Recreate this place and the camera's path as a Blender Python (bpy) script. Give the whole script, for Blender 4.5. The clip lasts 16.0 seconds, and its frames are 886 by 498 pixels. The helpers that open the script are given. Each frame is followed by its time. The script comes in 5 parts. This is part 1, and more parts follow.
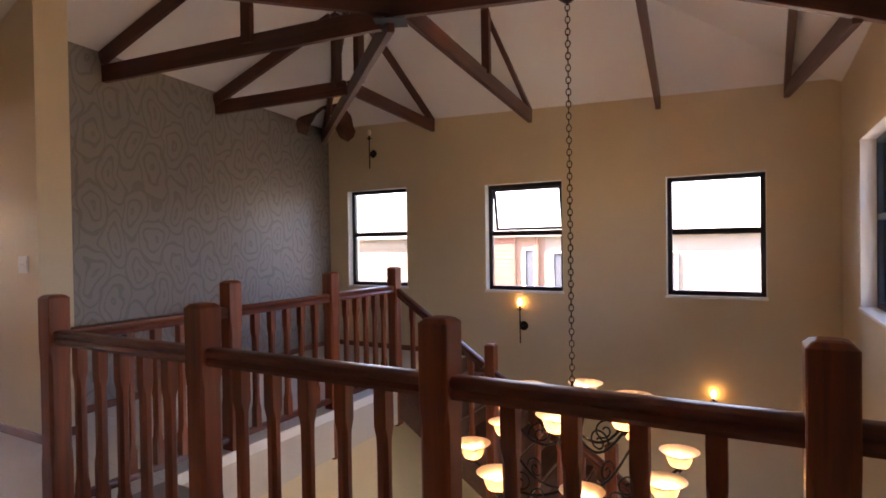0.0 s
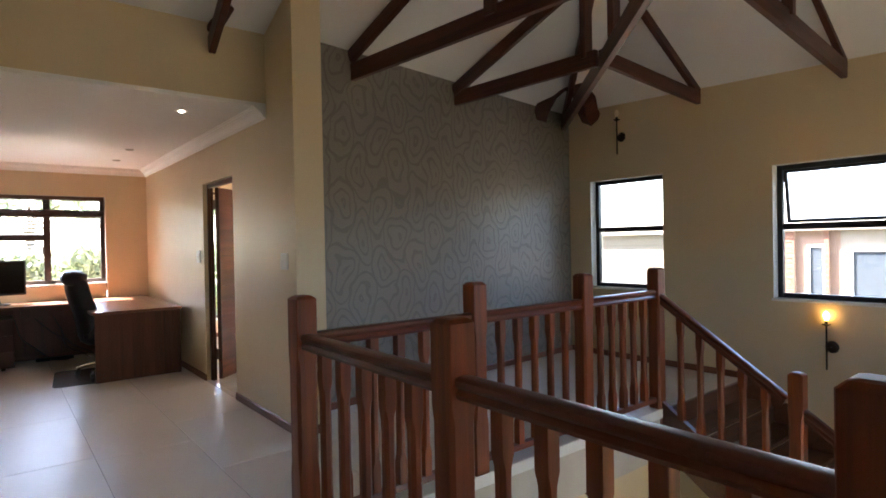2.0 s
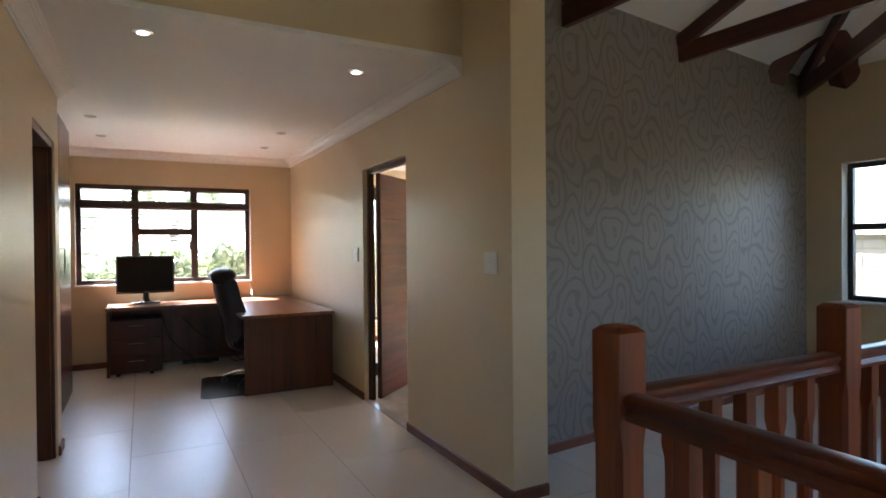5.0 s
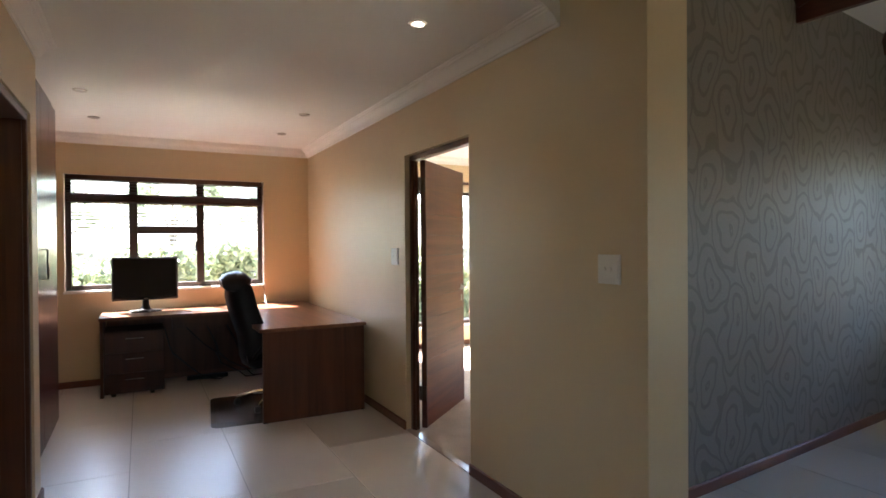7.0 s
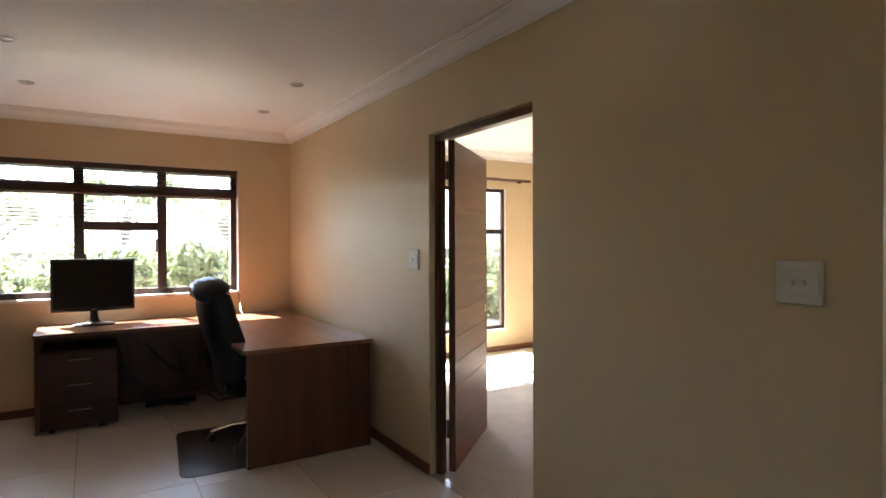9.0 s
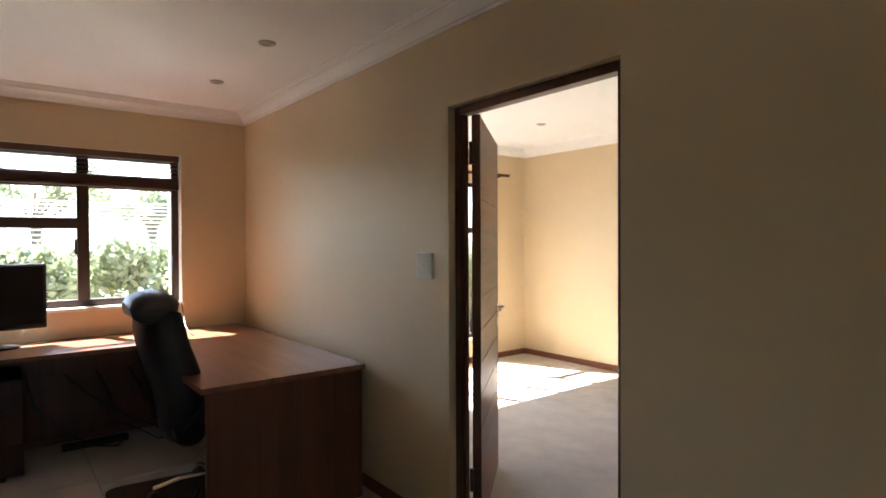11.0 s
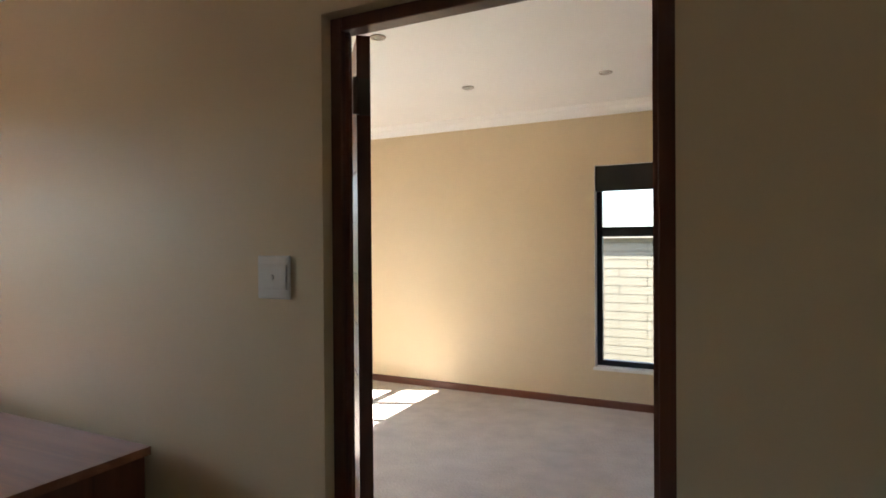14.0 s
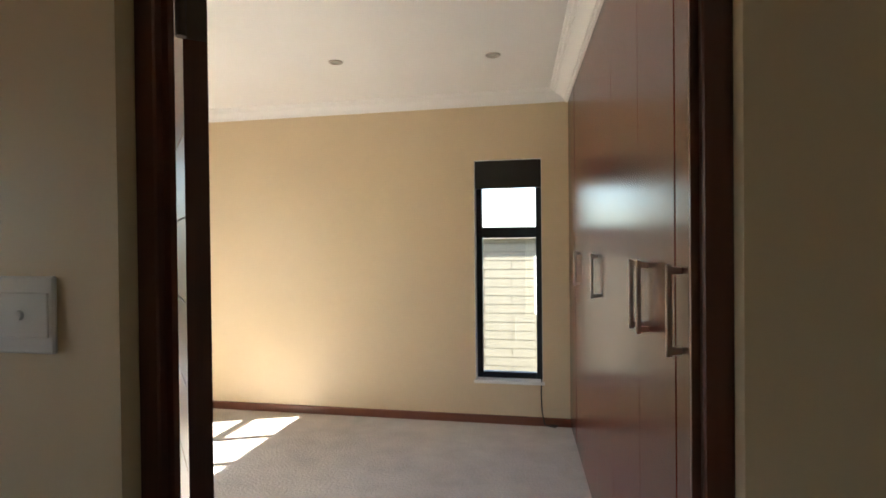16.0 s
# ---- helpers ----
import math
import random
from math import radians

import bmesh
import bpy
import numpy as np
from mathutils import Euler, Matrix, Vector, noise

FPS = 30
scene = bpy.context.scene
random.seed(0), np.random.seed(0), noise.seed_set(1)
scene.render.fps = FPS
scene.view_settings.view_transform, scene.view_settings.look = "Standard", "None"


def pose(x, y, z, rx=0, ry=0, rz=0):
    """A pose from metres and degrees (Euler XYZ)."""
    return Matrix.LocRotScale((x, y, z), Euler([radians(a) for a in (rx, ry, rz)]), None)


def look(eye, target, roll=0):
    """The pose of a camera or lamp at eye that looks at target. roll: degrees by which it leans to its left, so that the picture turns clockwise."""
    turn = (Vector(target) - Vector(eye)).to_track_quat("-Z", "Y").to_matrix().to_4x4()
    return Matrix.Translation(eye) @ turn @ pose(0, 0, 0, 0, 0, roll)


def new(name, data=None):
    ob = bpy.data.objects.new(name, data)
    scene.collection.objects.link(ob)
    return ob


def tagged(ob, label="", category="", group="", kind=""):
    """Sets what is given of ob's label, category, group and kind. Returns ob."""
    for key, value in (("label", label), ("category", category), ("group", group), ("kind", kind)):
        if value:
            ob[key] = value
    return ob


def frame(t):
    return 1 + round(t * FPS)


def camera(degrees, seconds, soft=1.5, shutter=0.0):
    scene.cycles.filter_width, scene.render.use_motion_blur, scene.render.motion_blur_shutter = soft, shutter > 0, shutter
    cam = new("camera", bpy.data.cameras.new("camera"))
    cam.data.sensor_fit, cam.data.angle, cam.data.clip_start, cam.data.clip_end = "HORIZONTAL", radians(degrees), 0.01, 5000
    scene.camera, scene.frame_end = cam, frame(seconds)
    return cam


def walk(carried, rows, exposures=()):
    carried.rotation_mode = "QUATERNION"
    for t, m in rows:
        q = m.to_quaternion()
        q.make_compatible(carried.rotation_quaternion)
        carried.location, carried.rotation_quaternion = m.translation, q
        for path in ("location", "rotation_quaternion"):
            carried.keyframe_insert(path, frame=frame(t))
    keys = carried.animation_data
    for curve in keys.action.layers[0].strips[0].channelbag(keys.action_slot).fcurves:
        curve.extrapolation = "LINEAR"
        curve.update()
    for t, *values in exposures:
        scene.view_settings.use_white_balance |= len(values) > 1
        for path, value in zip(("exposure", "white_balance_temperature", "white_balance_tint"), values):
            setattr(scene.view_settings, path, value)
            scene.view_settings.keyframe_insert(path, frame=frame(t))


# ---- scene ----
cam = camera(76.3, 16.0, soft=1.7)
PATH = [
    (0, (0.494, 1.359, 1.4), (-0.473, 3.11, 1.376), -0.9),
    (0.5, (0.398, 1.479, 1.397), (-0.777, 3.098, 1.37), -1.0),
    (1, (0.247, 1.611, 1.386), (-1.102, 3.087, 1.362), -1.1),
    (1.5, (0.085, 1.714, 1.397), (-1.382, 3.073, 1.373), -1.1),
    (2, (-0.105, 1.767, 1.405), (-1.669, 3.013, 1.382), -1.1),
    (2.5, (-0.326, 1.812, 1.408), (-1.97, 2.951, 1.39), -1.0),
    (3, (-0.551, 1.828, 1.412), (-2.268, 2.854, 1.39), -0.9),
    (3.5, (-0.793, 1.791, 1.417), (-2.541, 2.762, 1.397), -0.8),
    (4, (-1.039, 1.768, 1.403), (-2.798, 2.719, 1.382), -0.7),
    (6.5, (-2.179, 1.742, 1.391), (-3.946, 2.679, 1.376), -0.4),
    (7, (-2.417, 1.739, 1.396), (-4.18, 2.684, 1.379), -0.4),
    (7.5, (-2.65, 1.72, 1.408), (-4.403, 2.682, 1.388), -0.4),
    (8, (-2.875, 1.721, 1.391), (-4.61, 2.715, 1.372), -0.4),
    (8.5, (-3.114, 1.752, 1.398), (-4.83, 2.778, 1.381), -0.3),
    (9, (-3.354, 1.75, 1.4), (-5.048, 2.812, 1.382), -0.2),
    (11.5, (-4.411, 1.85, 1.422), (-5.904, 3.181, 1.398), -0.2),
    (12, (-4.61, 1.913, 1.411), (-6.004, 3.346, 1.388), -0.1),
    (12.5, (-4.79, 1.991, 1.41), (-6.09, 3.511, 1.386), -0.1),
    (13, (-4.962, 2.055, 1.404), (-6.166, 3.652, 1.384), -0.3),
    (13.5, (-5.124, 2.11, 1.401), (-6.199, 3.797, 1.392), -0.5),
    (14, (-5.26, 2.188, 1.398), (-6.145, 3.982, 1.382), -0.4),
    (14.5, (-5.373, 2.329, 1.401), (-6.122, 4.184, 1.39), -0.6),
    (15, (-5.435, 2.446, 1.41), (-6.078, 4.34, 1.391), -0.6),
    (15.5, (-5.528, 2.585, 1.416), (-6.056, 4.514, 1.399), -0.6),
    (16, (-5.582, 2.695, 1.416), (-5.985, 4.654, 1.396), -0.6),
]
walk(cam, [(t, look(eye, target, roll)) for t, eye, target, roll in PATH],
     [(0, 4.55, 6850, 41), (1, 4.61, 6500, 26), (2, 4.48, 6150, 19), (4, 4.28, 5800, 15), (6.5, 4.22, 6000, 15), (9, 3.95, 6100, 14), (11.5, 3.58, 6000, 13), (14, 3.38, 5950, 12), (16, 3.3, 5950, 10)])


# ---- world, sun and large lights ----
world = bpy.data.worlds.new("sky")
scene.world = world
world.use_nodes = True
_wn = world.node_tree.nodes
_sky = _wn.new("ShaderNodeTexSky")
_sky.sky_type, _sky.sun_disc = "NISHITA", False
SUN_DIR = Vector((1.0, 0.42, -1.30)).normalized()
_sky.sun_elevation = math.asin(-SUN_DIR.z)
_sky.sun_rotation = math.atan2(-SUN_DIR.x, -SUN_DIR.y)
_sky.air_density, _sky.dust_density, _sky.ozone_density = 1.0, 1.6, 1.0
world.node_tree.links.new(_sky.outputs[0], _wn["Background"].inputs[0])
_wn["Background"].inputs[1].default_value = 0.11
sun_data = bpy.data.lights.new("sun", "SUN")
sun_data.energy, sun_data.angle, sun_data.color = 5.0, radians(0.5), (1.0, 0.93, 0.82)
sun = new("sun", sun_data)
sun.matrix_world = Matrix.Translation((0, 0, 12)) @ SUN_DIR.to_track_quat("-Z", "Y").to_matrix().to_4x4()


def portal(name, x, y, z, w, h, rz):
    """A light portal in a window's opening: it gives no light of its own, it only guides the sky's."""
    d = bpy.data.lights.new(name, "AREA")
    d.shape, d.size, d.size_y = "RECTANGLE", w, h
    d.cycles.is_portal = True
    ob = new(name, d)
    ob.matrix_world = pose(x, y, z, 90, 0, rz)
    return ob


# ---- materials ----
def material(name, color, rough=0.5, metal=0.0, vary=0.06, scale=6.0, bump=0.0, bump_scale=60.0, spec=0.5, coat=0.0, rand=0.0, stretch=(1, 1, 1), coords="Object"):
    m = bpy.data.materials.new(name)
    m.use_nodes = True
    nt = m.node_tree
    n, l = nt.nodes, nt.links
    b = n["Principled BSDF"]
    b.inputs["Roughness"].default_value = rough
    b.inputs["Metallic"].default_value = metal
    b.inputs["Specular IOR Level"].default_value = spec
    b.inputs["Coat Weight"].default_value = coat
    b.inputs["Coat Roughness"].default_value = 0.15
    tc = n.new("ShaderNodeTexCoord")
    mp = n.new("ShaderNodeMapping")
    mp.inputs["Scale"].default_value = stretch
    l.new(tc.outputs[coords], mp.inputs["Vector"])
    t1 = n.new("ShaderNodeTexNoise")
    t1.inputs["Scale"].default_value = scale
    t1.inputs["Detail"].default_value = 5
    l.new(mp.outputs[0], t1.inputs["Vector"])
    t2 = n.new("ShaderNodeTexNoise")
    t2.inputs["Scale"].default_value = scale * 0.17
    l.new(mp.outputs[0], t2.inputs["Vector"])
    add = n.new("ShaderNodeMath")
    add.operation = "ADD"
    l.new(t1.outputs["Fac"], add.inputs[0])
    l.new(t2.outputs["Fac"], add.inputs[1])
    last = add.outputs[0]
    if rand:
        oi = n.new("ShaderNodeObjectInfo")
        ma = n.new("ShaderNodeMath")
        ma.operation = "MULTIPLY_ADD"
        l.new(oi.outputs["Random"], ma.inputs[0])
        ma.inputs[1].default_value = rand
        l.new(last, ma.inputs[2])
        last = ma.outputs[0]
    mr = n.new("ShaderNodeMapRange")
    mr.inputs["From Min"].default_value, mr.inputs["From Max"].default_value = 0.6, 1.4 + rand
    mr.inputs["To Min"].default_value, mr.inputs["To Max"].default_value = 1 - vary, 1 + vary
    l.new(last, mr.inputs["Value"])
    mx = n.new("ShaderNodeVectorMath")
    mx.operation = "SCALE"
    mx.inputs[0].default_value = color[:3]
    l.new(mr.outputs[0], mx.inputs["Scale"])
    l.new(mx.outputs[0], b.inputs["Base Color"])
    if bump:
        t3 = n.new("ShaderNodeTexNoise")
        t3.inputs["Scale"].default_value = bump_scale
        t3.inputs["Detail"].default_value = 3
        l.new(mp.outputs[0], t3.inputs["Vector"])
        bp = n.new("ShaderNodeBump")
        bp.inputs["Strength"].default_value = bump
        bp.inputs["Distance"].default_value = 0.004
        l.new(t3.outputs["Fac"], bp.inputs["Height"])
        l.new(bp.outputs[0], b.inputs["Normal"])
    return m


def wood(name, dark, light, rough=0.32, scale=1.0, axis="Z", coat=0.2, bump=0.08):
    """Wood whose grain runs along the given axis."""
    m = bpy.data.materials.new(name)
    m.use_nodes = True
    n, l = m.node_tree.nodes, m.node_tree.links
    b = n["Principled BSDF"]
    b.inputs["Roughness"].default_value = rough
    b.inputs["Coat Weight"].default_value = coat
    b.inputs["Coat Roughness"].default_value = 0.25
    tc = n.new("ShaderNodeTexCoord")
    oi = n.new("ShaderNodeObjectInfo")
    off = n.new("ShaderNodeVectorMath")
    off.operation = "MULTIPLY_ADD"
    l.new(oi.outputs["Random"], off.inputs[0])
    off.inputs[1].default_value = (7, 11, 5)
    l.new(tc.outputs["Object"], off.inputs[2])
    mp = n.new("ShaderNodeMapping")
    s = {"X": (0.7, 14, 14), "Y": (14, 0.7, 14), "Z": (14, 14, 0.7)}[axis]
    mp.inputs["Scale"].default_value = [v * scale for v in s]
    l.new(off.outputs[0], mp.inputs["Vector"])
    g = n.new("ShaderNodeTexNoise")
    g.inputs["Scale"].default_value, g.inputs["Detail"].default_value, g.inputs["Roughness"].default_value = 1.6, 7, 0.62
    g.inputs["Distortion"].default_value = 0.6
    l.new(mp.outputs[0], g.inputs["Vector"])
    big = n.new("ShaderNodeTexNoise")
    big.inputs["Scale"].default_value = 1.3
    l.new(off.outputs[0], big.inputs["Vector"])
    mixf = n.new("ShaderNodeMath")
    mixf.operation = "MULTIPLY_ADD"
    l.new(big.outputs["Fac"], mixf.inputs[0])
    mixf.inputs[1].default_value = 0.5
    l.new(g.outputs["Fac"], mixf.inputs[2])
    cr = n.new("ShaderNodeValToRGB")
    cr.color_ramp.elements[0].position, cr.color_ramp.elements[0].color = 0.5, (*dark, 1)
    cr.color_ramp.elements[1].position, cr.color_ramp.elements[1].color = 0.98, (*light, 1)
    l.new(mixf.outputs[0], cr.inputs["Fac"])
    l.new(cr.outputs["Color"], b.inputs["Base Color"])
    bp = n.new("ShaderNodeBump")
    bp.inputs["Strength"].default_value, bp.inputs["Distance"].default_value = bump, 0.003
    l.new(g.outputs["Fac"], bp.inputs["Height"])
    l.new(bp.outputs[0], b.inputs["Normal"])
    return m


def glass(name, tint=(0.95, 0.98, 0.97)):
    """A thin pane: clear, with a Fresnel reflection."""
    m = bpy.data.materials.new(name)
    m.use_nodes = True
    n, l = m.node_tree.nodes, m.node_tree.links
    out = n["Material Output"]
    n.remove(n["Principled BSDF"])
    tr, gl, fr, mx = n.new("ShaderNodeBsdfTransparent"), n.new("ShaderNodeBsdfGlossy"), n.new("ShaderNodeFresnel"), n.new("ShaderNodeMixShader")
    tr.inputs[0].default_value = (*tint, 1)
    gl.inputs["Roughness"].default_value = 0.02
    l.new(fr.outputs[0], mx.inputs[0])
    l.new(tr.outputs[0], mx.inputs[1])
    l.new(gl.outputs[0], mx.inputs[2])
    l.new(mx.outputs[0], out.inputs[0])
    return m


def glow(name, color, strength):
    m = bpy.data.materials.new(name)
    m.use_nodes = True
    b = m.node_tree.nodes["Principled BSDF"]
    b.inputs["Emission Color"].default_value = (*color, 1)
    b.inputs["Emission Strength"].default_value = strength
    return m


M_WALL = material("wall_paint", (0.67, 0.533, 0.335), 0.42, vary=0.035, scale=2.5, bump=0.16, bump_scale=30, spec=0.6)
M_WALL_OUT = material("outside_plaster", (0.6, 0.52, 0.42), 0.8)
M_CEIL = material("ceiling_paint", (0.84, 0.82, 0.79), 0.6, vary=0.03, scale=1.5, bump=0.1, bump_scale=30)
M_REVEAL = material("reveal_paint", (0.80, 0.77, 0.72), 0.5, vary=0.02)
M_TILE = material("floor_tile", (0.68, 0.635, 0.575), 0.31, vary=0.05, scale=3.0, bump=0.03, bump_scale=15, rand=0.25)
M_GROUT = material("grout", (0.34, 0.30, 0.26), 0.9, vary=0.1)
M_RAIL = wood("balustrade_wood", (0.088, 0.016, 0.003), (0.28, 0.056, 0.007), 0.42, 1.0, "Z", 0.04)
M_RAIL_X = wood("balustrade_wood_along", (0.055, 0.011, 0.005), (0.17, 0.035, 0.012), 0.34, 1.0, "X", 0.12)
M_BEAM = wood("roof_timber", (0.040, 0.010, 0.006), (0.115, 0.029, 0.016), 0.42, 0.8, "X", 0.05)
M_DOOR = wood("door_wood", (0.105, 0.026, 0.010), (0.23, 0.062, 0.024), 0.42, 0.8, "X", 0.1)
M_FRAME = wood("door_frame_wood", (0.055, 0.018, 0.010), (0.13, 0.042, 0.020), 0.38, 1.0, "Z", 0.2)
M_SKIRT = wood("skirting_wood", (0.11, 0.035, 0.018), (0.20, 0.07, 0.035), 0.4, 0.8, "X", 0.15)
M_CUP = wood("cupboard_veneer", (0.070, 0.013, 0.008), (0.125, 0.027, 0.014), 0.27, 0.6, "Z", 0.15, 0.0)
# desktop colour lightened to carry part of its glossy reflection
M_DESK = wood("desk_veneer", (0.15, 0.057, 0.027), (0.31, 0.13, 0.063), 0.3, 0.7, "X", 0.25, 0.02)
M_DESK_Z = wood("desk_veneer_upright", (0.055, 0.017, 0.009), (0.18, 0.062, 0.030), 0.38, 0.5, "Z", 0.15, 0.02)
# darker copy of the desk veneer: shade under the desktop put into its colour
M_PEDESTAL_SHADED = wood("pedestal_veneer_shaded", (0.036, 0.012, 0.007), (0.080, 0.027, 0.014), 0.5, 0.5, "Z", 0.02, 0.02)
M_DESK_DARK = material("desk_edge", (0.035, 0.02, 0.014), 0.5)
M_STAIR = wood("stair_wood", (0.060, 0.022, 0.012), (0.14, 0.055, 0.03), 0.35, 0.8, "Y", 0.2)
M_ALU = material("window_bronze", (0.022, 0.027, 0.032), 0.38, 0.3, vary=0.1)
M_ALU_B = material("window_brown", (0.060, 0.036, 0.026), 0.4, 0.2, vary=0.1)
M_BLIND = material("blind_wood", (0.10, 0.045, 0.028), 0.4, vary=0.12)
M_GLASS = glass("pane_glass")
M_IRON = material("wrought_iron", (0.035, 0.024, 0.018), 0.5, 0.7, vary=0.25, scale=40, bump=0.3, bump_scale=120)
M_CHROME = material("chrome", (0.72, 0.70, 0.67), 0.18, 1.0, vary=0.03)
M_HINGE = material("bronze_hinge", (0.12, 0.09, 0.07), 0.5, 0.8)
M_STEEL = material("brushed_steel", (0.52, 0.47, 0.42), 0.3, 1.0, vary=0.05)
M_PLASTIC = material("switch_plastic", (0.74, 0.72, 0.68), 0.35, vary=0.02)
M_BLACK = material("black_plastic", (0.012, 0.012, 0.013), 0.35, vary=0.1)
M_SCREEN = material("dark_screen", (0.006, 0.006, 0.007), 0.22, vary=0.0)
M_LEATHER = material("black_leather", (0.008, 0.010, 0.015), 0.38, vary=0.15, scale=30, bump=0.35, bump_scale=160)
M_MAT = material("chair_mat", (0.10, 0.085, 0.075), 0.25, vary=0.05)
M_CARPET = material("carpet", (0.51, 0.46, 0.40), 0.95, vary=0.18, scale=5, bump=1.3, bump_scale=55, spec=0.1)
M_WHITE = material("white_metal", (0.75, 0.72, 0.67), 0.35, vary=0.02)
M_LENS = material("lamp_lens", (0.55, 0.53, 0.49), 0.15, vary=0.02)
# near-black colour that stands for shade in gaps and lamp recesses
M_SHADOW = material("shade_black", (0.02, 0.018, 0.015), 0.8)
M_SOFFIT = material("slab_plaster", (0.56, 0.50, 0.43), 0.6, vary=0.05, bump=0.2, bump_scale=30)
M_BULB = glow("bulb_warm", (1.0, 0.64, 0.30), 5.5)
M_SCONCE_BULB = glow("bulb_sconce", (1.0, 0.58, 0.14), 1.2)
M_DOWN = glow("downlight_lit", (1.0, 0.86, 0.68), 4.8)
# leaf green lightened: the bright haze through the panes is put into its colour
M_GREEN_HAZED = material("leaf_hazed", (0.20, 0.215, 0.135), 0.45, vary=0.5, scale=3)
M_EARTH = material("garden_ground", (0.16, 0.15, 0.09), 0.95, vary=0.3, scale=1)
# pale colour of the added slab that bounces sunlight indoors
M_BOUNCE = material("bounce_paving", (0.66, 0.62, 0.55), 0.85, vary=0.1, scale=2, bump=0.2)
M_TWIG = material("twig", (0.22, 0.18, 0.13), 0.8, vary=0.2)
M_BRICK = material("red_brick", (0.20, 0.09, 0.06), 0.85, vary=0.15, scale=8, bump=0.3, rand=0.4)
M_CREAM = material("cream_brick", (0.19, 0.162, 0.116), 0.85, vary=0.08, scale=5, bump=0.3, rand=0.2)
M_CREAM_J = material("cream_joint", (0.140, 0.115, 0.082), 0.9)
M_BRICK_J = material("brick_joint", (0.30, 0.21, 0.16), 0.9)
M_PEACH = material("peach_plaster", (0.24, 0.155, 0.115), 0.85, vary=0.05)
M_PALE = material("pale_plaster", (0.25, 0.215, 0.18), 0.85, vary=0.05)
# leaves let light through; this tint is raised for the haze as well
_gn, _gl = M_GREEN_HAZED.node_tree.nodes, M_GREEN_HAZED.node_tree.links
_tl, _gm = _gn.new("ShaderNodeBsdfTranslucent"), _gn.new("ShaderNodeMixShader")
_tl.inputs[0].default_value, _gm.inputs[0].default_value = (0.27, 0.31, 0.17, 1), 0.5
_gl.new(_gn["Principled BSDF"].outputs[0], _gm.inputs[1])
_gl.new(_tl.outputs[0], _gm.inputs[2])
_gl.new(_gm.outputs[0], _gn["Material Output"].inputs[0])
M_DARKWIN = material("far_window_glass", (0.06, 0.07, 0.085), 0.12, vary=0.0)
M_ROOFPALE = material("pale_roof_sheet", (0.62, 0.59, 0.54), 0.6, vary=0.06)


def shade_material():
    m = bpy.data.materials.new("frosted_glass_shade")
    m.use_nodes = True
    n, l = m.node_tree.nodes, m.node_tree.links
    b = n["Principled BSDF"]
    b.inputs["Base Color"].default_value = (0.85, 0.74, 0.58, 1)
    b.inputs["Roughness"].default_value = 0.35
    tr, mx = n.new("ShaderNodeBsdfTranslucent"), n.new("ShaderNodeMixShader")
    tr.inputs[0].default_value = (0.95, 0.80, 0.58, 1)
    mx.inputs[0].default_value = 0.5
    l.new(b.outputs[0], mx.inputs[1])
    l.new(tr.outputs[0], mx.inputs[2])
    l.new(mx.outputs[0], n["Material Output"].inputs[0])
    return m


M_SHADE = shade_material()


